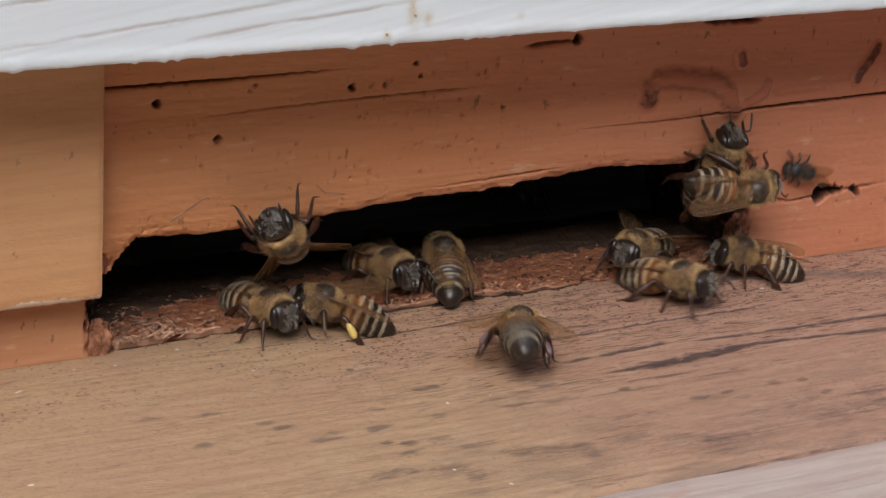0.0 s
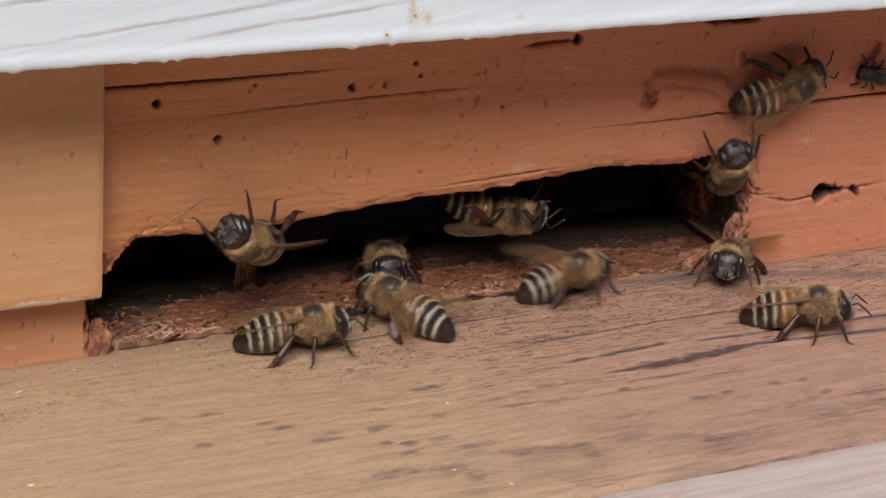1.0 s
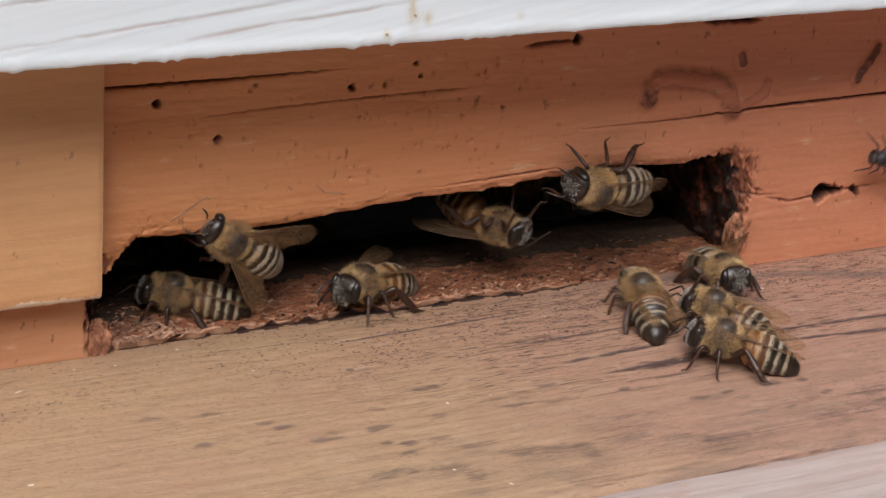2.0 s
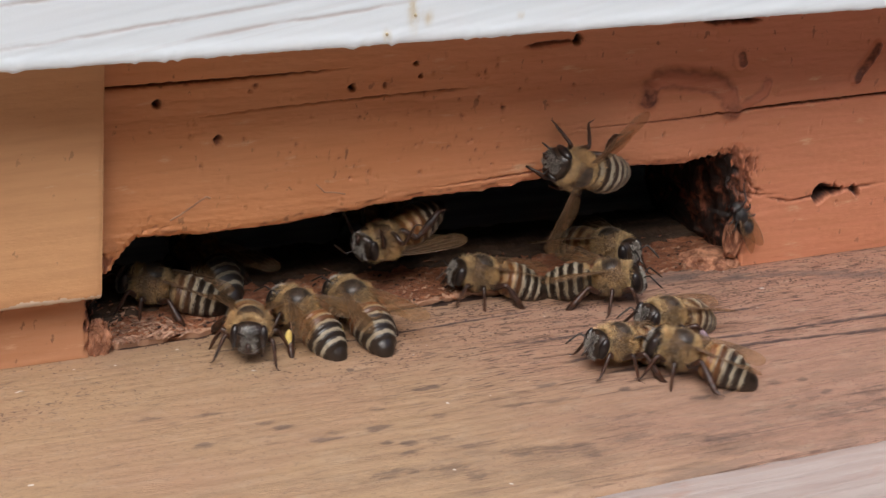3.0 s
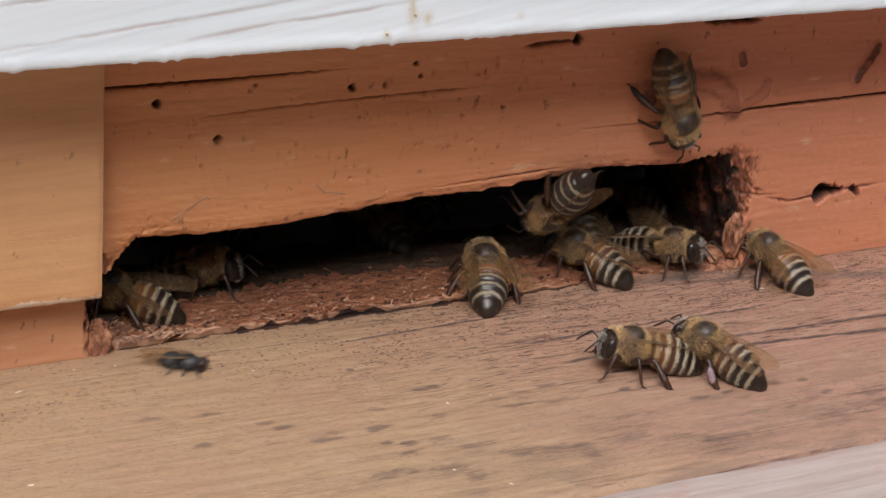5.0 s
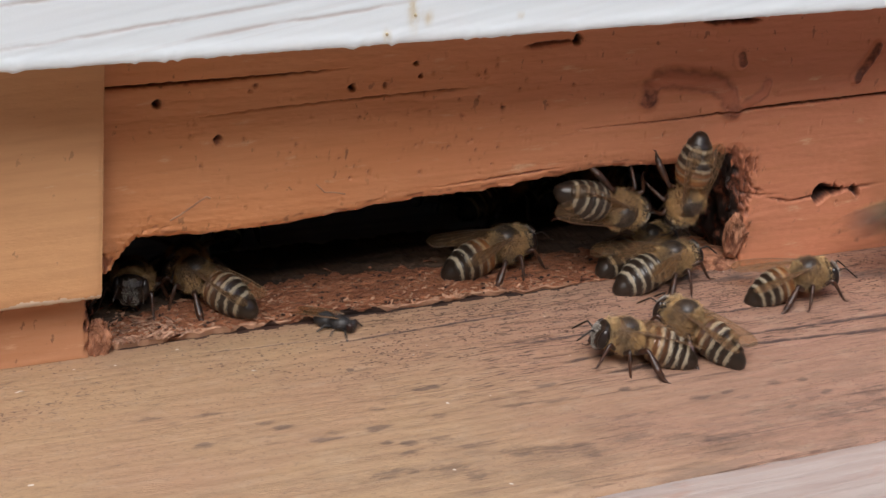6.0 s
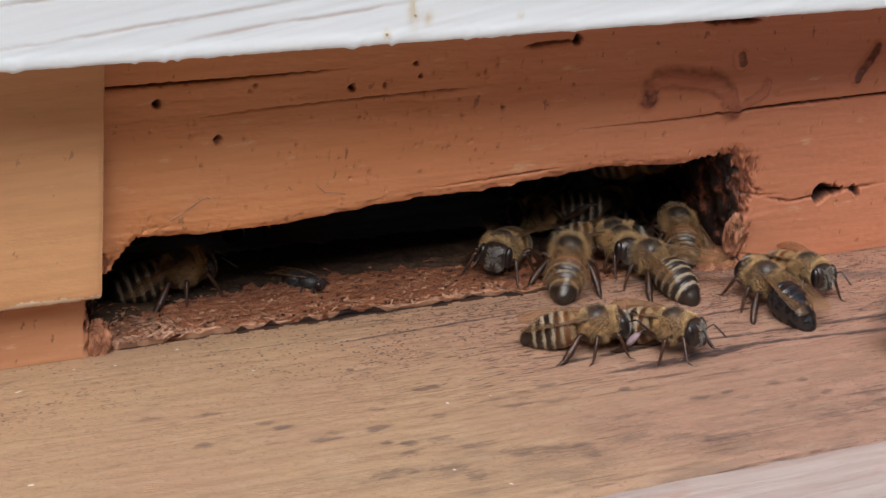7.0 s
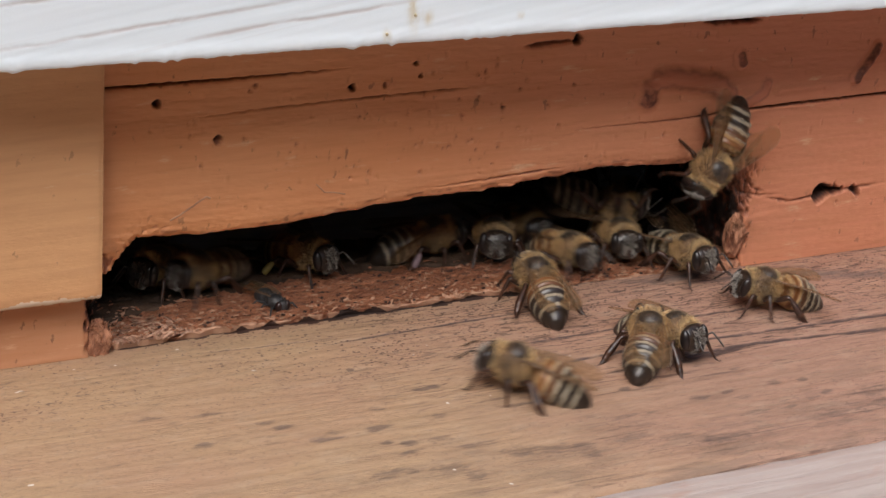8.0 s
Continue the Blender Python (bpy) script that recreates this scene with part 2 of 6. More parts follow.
def splinter_wood():
    s = Shader("splintered_wood")
    col = s.mix(s.island(), (0.16, 0.07, 0.04), (0.56, 0.34, 0.23))
    n = s.noise(s.coords(1.5, 1.5, 1.5), 1.0, 4)
    s.bump(n, 0.5, 0.0002)
    return s.done(s.mix(s.ramp(n, 0.4, 0.65, 0.0, 0.5), col, (0.30, 0.13, 0.075)), 0.65)


def frayed_wood():
    s = Shader("frayed_wood")
    n = s.noise(s.coords(0.9, 0.9, 0.5), 1.0, 6, 0.7, 0.6)
    col = s.mix(s.ramp(n, 0.36, 0.62), (0.22, 0.078, 0.04), (0.64, 0.305, 0.175))
    s.bump(s.noise(s.coords(2.2, 2.2, 1.0), 1.0, 5, 0.7), 0.8, 0.0005)
    return s.done(col, 0.65)


M_SPLINTER, M_SPLINTER_LUMP = splinter_wood(), frayed_wood()
M_PRIMER = plain_wood("flaked_primer", (0.50, 0.36, 0.26), (0.72, 0.58, 0.45))
M_RUST = plain_wood("rust", (0.34, 0.25, 0.13), (0.50, 0.41, 0.25))
# near-black: painted gap shade under the sill lip, dirt in cracks, wood crumbs
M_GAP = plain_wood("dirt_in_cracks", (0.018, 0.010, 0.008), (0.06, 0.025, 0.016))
M_SKY_BLOCK = plain_wood("dark_hedge", (0.018, 0.03, 0.012), (0.05, 0.07, 0.03))
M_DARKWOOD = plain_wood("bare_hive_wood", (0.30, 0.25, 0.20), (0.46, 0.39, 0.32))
# inner floor wood with the shade behind the slot painted into its colour
M_FLOOR_SHADE = plain_wood("propolis_floor", (0.035, 0.020, 0.012), (0.11, 0.06, 0.035))
M_GRASS = plain_wood("short_grass_soil", (0.05, 0.07, 0.025), (0.09, 0.10, 0.045))


# ---- mesh helpers ----
def link(name, verts, faces, material, parent=None, smooth=True):
    """One mesh object from vertices in millimetres."""
    me = bpy.data.meshes.new(name)
    me.from_pydata([tuple(c * MM for c in v) for v in verts], [], faces)
    me.materials.append(material)
    if smooth:
        me.polygons.foreach_set("use_smooth", [True] * len(me.polygons))
    me.update()
    ob = new(name, me)
    ob.parent = parent
    return ob


def part(name, bm, material, parent, label=""):
    """A bmesh in millimetres as one mesh object under a thing or a part."""
    bmesh.ops.scale(bm, vec=(MM, MM, MM), verts=bm.verts)
    me = bpy.data.meshes.new(name)
    for f in bm.faces:
        f.smooth = True
    bm.to_mesh(me)
    bm.free()
    me.materials.append(material)
    ob = new(name, me)
    ob.parent = parent
    if label:
        ob["label"] = label
    return ob


def slab(name, lo, hi, material, parent=None, bevel=0.6):
    """A board with softened edges, corners in millimetres."""
    bm = bmesh.new()
    bmesh.ops.create_cube(bm, size=1.0)
    for v in bm.verts:
        v.co = Vector([lo[i] + (v.co[i] + 0.5) * (hi[i] - lo[i]) for i in range(3)])
    bmesh.ops.bevel(bm, geom=bm.edges[:], offset=bevel, segments=2, affect="EDGES", profile=0.5)
    ob = part(name, bm, material, parent)
    for p in ob.data.polygons:
        p.use_smooth = False
    return ob


def wob(x, y, z=0.0):
    """Smooth noise, about -1 to 1."""
    return noise.noise((x, y, z))


def grid_faces(nu, nv, base=0, flip=False):
    out = []
    for i in range(nu - 1):
        for j in range(nv - 1):
            a = base + i * nv + j
            q = (a, a + nv, a + nv + 1, a + 1)
            out.append(q[::-1] if flip else q)
    return out


def mark(ob, name, fn):
    """Give a mesh a mask for its material, from a function of the place in millimetres."""
    values = ob.data.attributes.new(name, "FLOAT", "POINT")
    values.data.foreach_set("value", [fn(v.co.x * 1000, v.co.y * 1000, v.co.z * 1000) for v in ob.data.vertices])


def along(x, z, pts):
    """Distance of (x, z) to a polyline, and how far along it (0 to 1)."""
    best, where = 1e9, 0.0
    for i in range(len(pts) - 1):
        (ax, az), (bx, bz) = pts[i], pts[i + 1]
        dx, dz = bx - ax, bz - az
        u = max(0.0, min(1.0, ((x - ax) * dx + (z - az) * dz) / (dx * dx + dz * dz)))
        d = math.hypot(x - ax - u * dx, z - az - u * dz)
        if d < best:
            best, where = d, (i + u) / (len(pts) - 1)
    return best, where


def bell(d, w):
    return math.exp(-(d / w) ** 2)


# ---- the front board with its gnawed entrance ----
# height of the opening's upper edge along the board
MOUTH_X = [-35.9, -35.4, -34.6, -33.6, -32.4, -31.4, -28.5, -24.0, -18.7, -13.0, -8.4, -3.0, 2.4, 7.0, 11.1, 16.2, 22.0, 27.0, 29.0, 31.0, 32.3, 33.1, 33.6, 34.1, 34.8, 35.5]
MOUTH_Z = [0.0, 3.2, 6.8, 8.6, 10.0, 11.1, 10.8, 10.7, 10.7, 11.1, 11.6, 11.9, 11.9, 12.2, 12.5, 13.0, 12.7, 12.4, 12.9, 13.0, 12.4, 10.4, 8.2, 5.0, 2.2, 0.0]


def mouth(x):
    if x <= MOUTH_X[0] or x >= MOUTH_X[-1]:
        return 0.0
    z = float(np.interp(x, MOUTH_X, MOUTH_Z))
    rag = 0.2 * wob(x * 0.45, 3.1) + 0.07 * wob(x * 1.1, 7.7) + 0.03 * wob(x * 4.0, 1.3)
    if x < -31.0 or x > 28.0:
        rag = 2.2 * rag + 0.3 * wob(x * 3.0, 5.5)
    return max(0.0, z + rag)


CRACKS = [([(-40.0, 25.3), (-34.5, 25.4), (-23.6, 25.4), (-15.0, 25.5), (-11.0, 25.7)], 0.19, 0.75, 1),
          ([(-27.0, 22.1), (-19.2, 22.4), (-10.9, 22.6), (-2.2, 22.7), (1.0, 22.8)], 0.12, 0.24, 0),
          ([(13.0, 17.4), (24.9, 17.4), (31.7, 17.7), (38.8, 17.9), (51.1, 18.1), (70.0, 18.5)], 0.19, 0.8, -1),
          ([(36.0, 8.0), (40.8, 6.8), (43.7, 7.1), (48.1, 7.5), (54.0, 7.8)], 0.2, 0.34, 0),
          ([(33.9, 8.4), (36.9, 8.0), (39.3, 7.8)], 0.2, 0.4, 1), ([(34.5, 10.8), (35.4, 8.9), (37.2, 8.3)], 0.16, 0.3, 0),
          ([(26.5, 27.5), (33.5, 27.3)], 0.3, 1.0, 0),
          ([(6.4, 26.4), (12.0, 26.6)], 0.3, 0.6, 0),
          ([(-2.0, 12.9), (5.0, 13.2), (12.0, 13.5)], 0.18, 0.25, 0)]
PITS = [(-30.0, 23.7, 0.30, 1.2), (-24.2, 19.9, 0.36, 0.75), (-11.3, 23.7, 0.28, 1.2), (-5.0, 25.6, 0.2, 0.9), (-4.4, 24.3, 0.17, 0.8),
        (-8.0, 23.7, 0.24, 0.28), (-20.8, 24.6, 0.22, 0.26), (-21.3, 24.2, 0.18, 0.26), (44.5, 7.35, 0.74, 2.6), (45.5, 7.5, 0.5, 1.8), (46.4, 7.5, 0.4, 1.5), (47.2, 7.5, 0.32, 1.2),
        (48.7, 7.5, 0.34, 0.8), (49.3, 7.1, 0.36, 0.9), (49.6, 6.6, 0.24, 0.7), (46.8, 6.2, 0.2, 0.3), (12.2, 26.7, 0.4, 1.0)]
RUNS = [([(21.1, 19.9), (21.2, 21.1), (21.9, 21.9), (23.9, 21.9), (26.7, 21.4), (29.0, 20.9), (30.6, 19.7), (31.5, 17.9)], 0.95, 0.26, 1),
        ([(31.7, 18.0), (32.9, 18.3), (34.0, 18.9), (35.1, 19.5), (35.3, 20.4)], 0.55, 0.14, 3),
        ([(46.7, 20.1), (47.6, 21.4), (48.6, 22.9), (48.8, 23.5)], 0.5, 0.36, 2),
        ([(31.6, 23.7), (31.9, 22.9)], 0.5, 0.25, 2), ([(37.0, 19.6), (40.6, 19.6), (44.2, 19.6), (46.7, 20.1)], 0.5, 0.12, 0)]


def step(v, lo, hi):
    u = max(0.0, min(1.0, (v - lo) / (hi - lo)))
    return u * u * (3 - 2 * u)


def run_marks(x, y, z, rim):
    """Old runs of paint: how dark their varnished rims and ends are, or how far they cover the wall."""
    best = 0.0
    if y > 1.2 or not (19 < x < 50.5 and 16.5 < z < 25.5):
        return best
    for pts, w, high, ink in RUNS:
        if not pts[0][0] - 2 < x < pts[-1][0] + 2:
            continue
        dist, u = along(x, z, pts)
        rag = 0.25 * wob(x * 1.1, z * 1.1, 3.0)
        d = dist / w + rag
        if not rim:
            best = max(best, step(d, 1.15, 0.8) * (0.35 if ink == 0 else 1.0))
        elif ink == 2:
            best = max(best, 0.9 * step(d, 1.2, 0.75))
        elif ink:
            end = step(u, 0.2, 0.06) if ink == 1 else 0.0
            edge = bell(d - 0.95, 0.3) * (0.75 + 0.35 * wob(x * 0.8, z * 0.8, 8.0))
            foot = 0.6 * step(u, 0.86, 1.0) if ink == 1 else 0.0
            best = max(best, step(d, 1.2, 0.8) * max(end, foot), edge * (0.62 if ink == 1 else 0.5))
    return best


random.seed(11)
CHIPS = [(random.uniform(-33, 50), random.uniform(12.5, 27), random.uniform(0.06, 0.14), random.uniform(0.14, 0.32)) for _ in range(60)]
CHIPS += [(random.gauss(-2, 9), random.gauss(18, 3), random.uniform(0.05, 0.12), random.uniform(0.16, 0.34)) for _ in range(120)]
CHIPS += [(random.gauss(34.9, 0.5), random.uniform(1.0, 12.5), random.uniform(0.1, 0.24), random.uniform(0.2, 0.6)) for _ in range(40)]
CHIPS += [(random.gauss(-35.2, 0.8), random.uniform(0.2, 5.5), random.uniform(0.15, 0.4), random.uniform(0.3, 0.9)) for _ in range(26)]
CHIPS += [(random.gauss(33, 6), random.gauss(13, 3.5), random.uniform(0.1, 0.22), random.uniform(0.12, 0.35)) for _ in range(16)]


def face_relief(x, z):
    """How far the painted face stands back (positive, into the board)."""
    d = 0.10 * wob(x * 0.07, z * 0.35) + 0.05 * wob(x * 0.25, z * 1.9, 4.0) + 0.025 * wob(x * 1.1, z * 3.5, 9.0)
    if not (-46 < x < 62 and z < 33):
        return d
    for pts, w, deep, thin in CRACKS:
        if abs(z - pts[0][1]) > 4:
            continue
        dist, u = along(x, z + 0.12 * wob(x * 1.3, 5.0), pts)
        if dist < 3 * w:
            taper = min(1.0, 1.7 * (1 - u)) if thin == 1 else (min(1.0, 1.6 * u + 0.15) if thin == -1 else min(1.0, 5 * u + 0.15, 5 * (1 - u) + 0.15))
            d += 1.2 * deep * bell(dist, 0.75 * w * (0.45 + 0.55 * taper)) * taper * (0.75 + 0.35 * wob(x * 0.8, 2.0))
    for cx, cz, r, deep in PITS:
        q = math.hypot(x - cx, (z - cz) * 0.85) + 0.12 * wob(x * 2, z * 2, 1.0)
        if q < 2.2 * r:
            d += deep / (1 + math.exp((q - r) * 14 / r * 0.5)) - 0.1 * bell(q - 1.4 * r, 0.3 * r)
    for cx, cz, r, deep in CHIPS:
        if abs(x - cx) < 0.8 and abs(z - cz) < 0.9:
            q = math.hypot((x - cx) * 1.5, (z - cz) * 0.6) + 0.15 * wob(x * 3, z * 3, 6.0)
            d += deep / (1 + math.exp((q - r) * 18))
    for pts, w, high, ink in RUNS:
        if abs(x - pts[0][0]) < 16:
            dist, u = along(x, z, pts)
            if dist < 3 * w:
                d -= 1.7 * high * bell(dist, w) * (1 + 0.3 * wob(x * 0.8, z)) - 0.3 * high * bell(dist - 1.6 * w, 0.4 * w)
    zt = mouth(x)
    if zt > 0 and z - zt < 2.0:
        near = math.exp(-(z - zt) / 0.5)
        d += near * (0.5 + 0.3 * wob(x * 0.5, z * 1.6, 3.0) + 0.15 * wob(x * 2.3, z * 3, 8.0))
    if x > 30.5 and z < 15.5:
        e = math.hypot((x - 32.4) / 2.8, (z - 7.2) / 6.9)
        if e < 1.2:
            k = max(0.0, 1 - max(0.0, (e - 0.55)) / 0.5)
            d += k * (1.0 + 1.1 * wob(x * 0.9, z * 0.6, 2.0) + 0.7 * wob(x * 2.6, z * 1.7, 5.0))
    if x < -27 and zt > 0 and 7 < z < 14.5:
        k = bell(z - zt, 1.6) * min(1.0, (-27 - x) / 3)
        d += k * (0.3 * abs(wob(x * 0.8, z * 1.3, 12.0)) + 0.35 * max(0.0, wob(x * 1.7, z * 2.4, 15.0)) - 0.25 * max(0.0, wob(x * 1.1, z * 2.0, 18.0)))
    if x < -32.5 and z < 10:
        e = math.hypot((x + 34.6) / 1.9, (z - 4.5) / 6.5)
        if e < 1.2:
            k = max(0.0, 1 - max(0.0, (e - 0.5)) / 0.5)
            d += k * (0.6 + 0.8 * wob(x * 1.2, z * 0.9, 2.0) + 0.5 * wob(x * 3, z * 2.2, 5.0))
    return d


def gnawed(x, z):
    """Bare reddish wood where bees have gnawed the paint off round the ends of the slot."""
    if z > 15 or not (-37.5 < x < -31 or 30 < x < 37.5):
        return 0.0
    near = bell(x - 34.4, 1.1) * step(z, 14.6, 12.0) if x > 0 else bell(x + 34.6, 1.3) * step(z, 12.5, 8.0)
    return near * step(wob(x * 1.1, z * 0.8, 7.0) + 0.6 * wob(x * 2.7, z * 1.6, 3.0), -0.05, 0.3)


def torn_lip(x, z):
    """Broken red-brown lines where the paint has torn along the upper lip of the slot."""
    up = z - mouth(x)
    if up > 2.5 or not -31 < x < 31:
        return 0.0
    line = bell(up - 0.6 - 0.45 * wob(x * 0.22, 3.0), 0.15) * step(wob(x * 0.4, 2.0) + 0.4 * wob(x * 1.3, 8.0), 0.0, 0.25)
    return 0.8 * max(line, step(up, 0.3, 0.1) * step(wob(x * 0.8, 5.0), -0.1, 0.3))


def front_board():
    """The board's face, the gnawed underside of the opening and its back, in one mesh."""
    xs = np.unique(np.round(np.concatenate([np.linspace(-190, -47, 16), np.arange(-46, 56, 0.17), np.arange(-36.4, -30.5, 0.08),
                                            np.arange(28.5, 38, 0.1), np.arange(19.5, 28.5, 0.1), np.arange(43, 50, 0.1), np.linspace(60, 190, 14)]), 3))
    fr = np.concatenate([np.linspace(0, 0.25, 16), np.linspace(0.25, 1.0, 80)[1:]])
    zs = [15.0]
    while zs[-1] < 33.5:
        fine = any(lo < zs[-1] < hi for lo, hi in ((17.0, 18.4), (18.8, 24.2), (25.1, 25.9), (26.2, 26.9), (27.1, 27.7)))
        zs.append(zs[-1] + (0.07 if fine else 0.17))
    verts, nv = [], 0
    for x in xs:
        x = float(x)
        zt = mouth(x)
        col = [(x, face_relief(x, zt + f * (15 - zt)), zt + f * (15 - zt)) for f in fr] + [(x, face_relief(x, z), z) for z in zs[1:]] + [(x, 0, 60), (x, 18, 60)]
        rough = min(1.0, max(0.0, x - 30) / 2, zt) if x > 30 else (min(1.0, max(0.0, -31 - x) / 2, zt) if x < -31 else 0.0)
        back = [(x + rough * (0.8 * wob(x * 0.4, y * 0.5, zt * 0.5) + 0.6 * wob(x, y * 1.1, zt * 0.9) + 0.35 * wob(x * 2, y * 2.5, zt * 2)), y, max(0.0, zt + (0.5 * wob(x * 0.5, y * 0.6, 2) + 0.25 * wob(x * 1.6, y * 1.5, 4)) * (1 if zt > 0.5 else 0)) ) for y in (18, 15, 12.5, 10.5, 9, 7.8, 6.8, 5.8, 5, 4.2, 3.5, 2.9, 2.3, 1.8, 1.3)]
        col += back
        col.append(col[0])
        nv = len(col)
        verts += col
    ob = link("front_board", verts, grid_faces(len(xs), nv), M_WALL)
    me = ob.data
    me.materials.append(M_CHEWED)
    # gnawed wood inside the opening and round its ends, colour darkened for recess shade
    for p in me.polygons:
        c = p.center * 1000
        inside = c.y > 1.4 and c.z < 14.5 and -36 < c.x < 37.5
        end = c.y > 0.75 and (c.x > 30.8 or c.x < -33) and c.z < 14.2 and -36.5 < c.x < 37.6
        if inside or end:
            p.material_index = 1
    mark(ob, "varnish", lambda x, y, z: run_marks(x, y, z, True))
    mark(ob, "run", lambda x, y, z: run_marks(x, y, z, False))
    # dirt and shade inside pits and cracks painted near black, by depth
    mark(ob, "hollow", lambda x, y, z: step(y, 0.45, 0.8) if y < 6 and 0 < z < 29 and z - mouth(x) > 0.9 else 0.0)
    mark(ob, "chipped", lambda x, y, z: max(gnawed(x, z), torn_lip(x, z), step(y, 0.13, 0.3) if z - mouth(x) > 0.9 else 0.0) if y < 6 and 0 < z < 29 else 0.0)
    tagged(ob, "orange painted hive front board with a gnawed entrance slot", "hive board", kind="structure")
    return ob


# long cracks along the grain of the landing board: their line and half width
SEAMS = (([(7.5, -17.5), (9.9, -17.1), (16.7, -16.8), (23.7, -16.1), (30.1, -16.5), (41.1, -17.4), (60.0, -17.7)], 0.28),
         ([(11.9, -17.5), (20.4, -17.1), (25.7, -16.2)], 0.42), ([(20.0, -13.8), (27.0, -14.2), (34.4, -14.4), (60.0, -15.3)], 0.22),
         ([(5.0, -14.1), (12.3, -13.7), (18.5, -13.4)], 0.26), ([(-13.5, -3.9), (-5.0, -3.5), (3.1, -3.2), (9.3, -3.0)], 0.16),
         ([(-25.7, -2.1), (-19.2, -2.6), (-12.4, -2.9)], 0.1), ([(2.0, -9.4), (17.0, -9.0), (33.0, -9.1)], 0.2))
# stains: place, half length, strength
STAINS_FRONT = ((-33.0, -10.4, 0.6, 0.5), (-34.6, -12.6, 1.1, 0.7), (-32.6, -14.1, 0.7, 0.5), (-29.7, -13.5, 1.6, 0.7), (-31.6, -18.4, 1.0, 0.9), (-25.3, -16.5, 0.9, 0.8),
                (-24.2, -17.6, 0.9, 1.0), (-25.4, -19.9, 1.4, 0.5), (-21.3, -20.6, 1.7, 0.9), (-20.3, -19.8, 1.3, 0.6), (-22.0, -19.2, 0.7, 0.4), (-15.0, -17.1, 0.7, 0.7),
                (-16.3, -20.2, 1.3, 0.9), (-16.8, -22.8, 0.7, 0.8), (-15.0, -23.6, 0.9, 0.9), (-15.9, -25.2, 1.0, 0.7), (-19.5, -24.8, 1.7, 0.5), (-8.9, -14.8, 1.4, 1.0),
                (-39.8, -19.3, 1.8, 0.4), (-43.6, -19.3, 1.8, 0.3), (-30.6, -26.0, 2.9, 0.35), (-24.0, -25.6, 1.6, 0.5), (-28.6, -18.2, 1.8, 0.3), (-14.2, -9.4, 0.35, 1.0))
STAINS_BACK = ((-10.4, -19.8, 0.9, 0.8), (-12.0, -23.6, 1.0, 0.7), (-9.4, -25.6, 1.9, 0.9), (2.0, -17.6, 1.3, 0.7), (-1.9, -20.3, 2.1, 0.5), (1.5, -20.6, 2.0, 0.6), (8.4, -20.6, 0.6, 1.0),
               (14.2, -24.2, 1.2, 0.9), (17.3, -24.1, 0.9, 0.8), (18.2, -25.5, 1.0, 0.8), (25.8, -24.2, 0.6, 1.0), (22.9, -23.9, 0.8, 0.9), (26.6, -27.1, 0.7, 0.8), (24.6, -27.7, 0.9, 0.7),
               (21.4, -28.5, 0.9, 0.7), (2.3, -24.3, 1.0, 0.6), (5.8, -25.3, 2.0, 0.6), (8.7, -25.5, 1.1, 0.5), (3.7, -26.8, 1.7, 0.6), (20.8, -20.3, 0.7, 0.7), (17.7, -18.7, 0.7, 0.6),
               (17.7, -28.4, 1.8, 0.6), (4.2, -28.9, 1.9, 0.7), (8.3, -29.8, 1.8, 0.6))
SMUDGES = ((-6.4, -28.0, 2.6, 1.3), (-3.8, -28.4, 2.3, 1.1), (-1.4, -28.9, 2.7, 1.2), (-0.9, -30.3, 2.0, 1.0), (-13.5, -28.7, 2.3, 1.5), (-11.8, -30.2, 2.0, 1.1),
           (25.0, -31.0, 4.0, 1.3), (31.0, -28.2, 4.0, 1.3), (30.6, -30.6, 3.0, 1.2), (-18.8, -27.9, 3.6, 1.4), (12.5, -31.5, 4.0, 1.2))


def seam_marks(x, y):
    d = 0.0
    for pts, w in SEAMS:
        if abs(y - pts[0][1]) < 2.6 and pts[0][0] - 1 < x < pts[-1][0] + 1:
            dist, u = along(x, y + 0.15 * wob(x * 0.7, 2.0), pts)
            if dist < 2.5 * w:
                d = max(d, bell(dist, w * (1 + 0.4 * wob(x * 0.5, 4.0))) * min(1.0, 6 * u + 0.1, 6 * (1 - u) + 0.1) * (0.85 + 0.5 * wob(x * 0.35, y, 2.0)))
    return d


def stain_marks(x, y, z):
    """Old dark stains on the landing board, drawn out along the grain."""
    best = 0.0
    if z < -0.9 or y > -8 or not -47 < x < 40:
        return best
    for cx, cy, w, k in STAINS_FRONT + STAINS_BACK:
        if abs(x - cx) < 2 * w + 0.5 and abs(y - cy) < 1.8:
            q = math.hypot((x - cx) / (1.15 * w) + 0.4 * wob(x * 1.1, y * 2.0, 1.0), (y - cy) / 0.42 + 0.7 * wob(x * 0.8, y * 1.3, 5.0))
            best = max(best, k * step(q, 1.6, 0.3))
    for cx, cy, w, h in SMUDGES:
        if abs(x - cx) < 2 * w and abs(y - cy) < 2.2 * h:
            q = math.hypot((x - cx) / w, (y - cy) / h) + 0.55 * wob(x * 0.7, y * 1.2, 3.0) + 0.35 * wob(x * 1.9, y * 3.1, 6.0)
            best = max(best, 0.7 * step(q, 1.5, 0.1))
    return best


def landing_relief(x, y):
    d = -0.14 * abs(wob(x * 0.05, y * 0.7, 3)) - 0.09 * abs(wob(x * 0.12, y * 2.1, 6)) + 0.04 * wob(x * 0.8, y * 2.4, 9)
    return d - 0.2 * seam_marks(x, y) - 0.06 * stain_marks(x, y, 0.0)


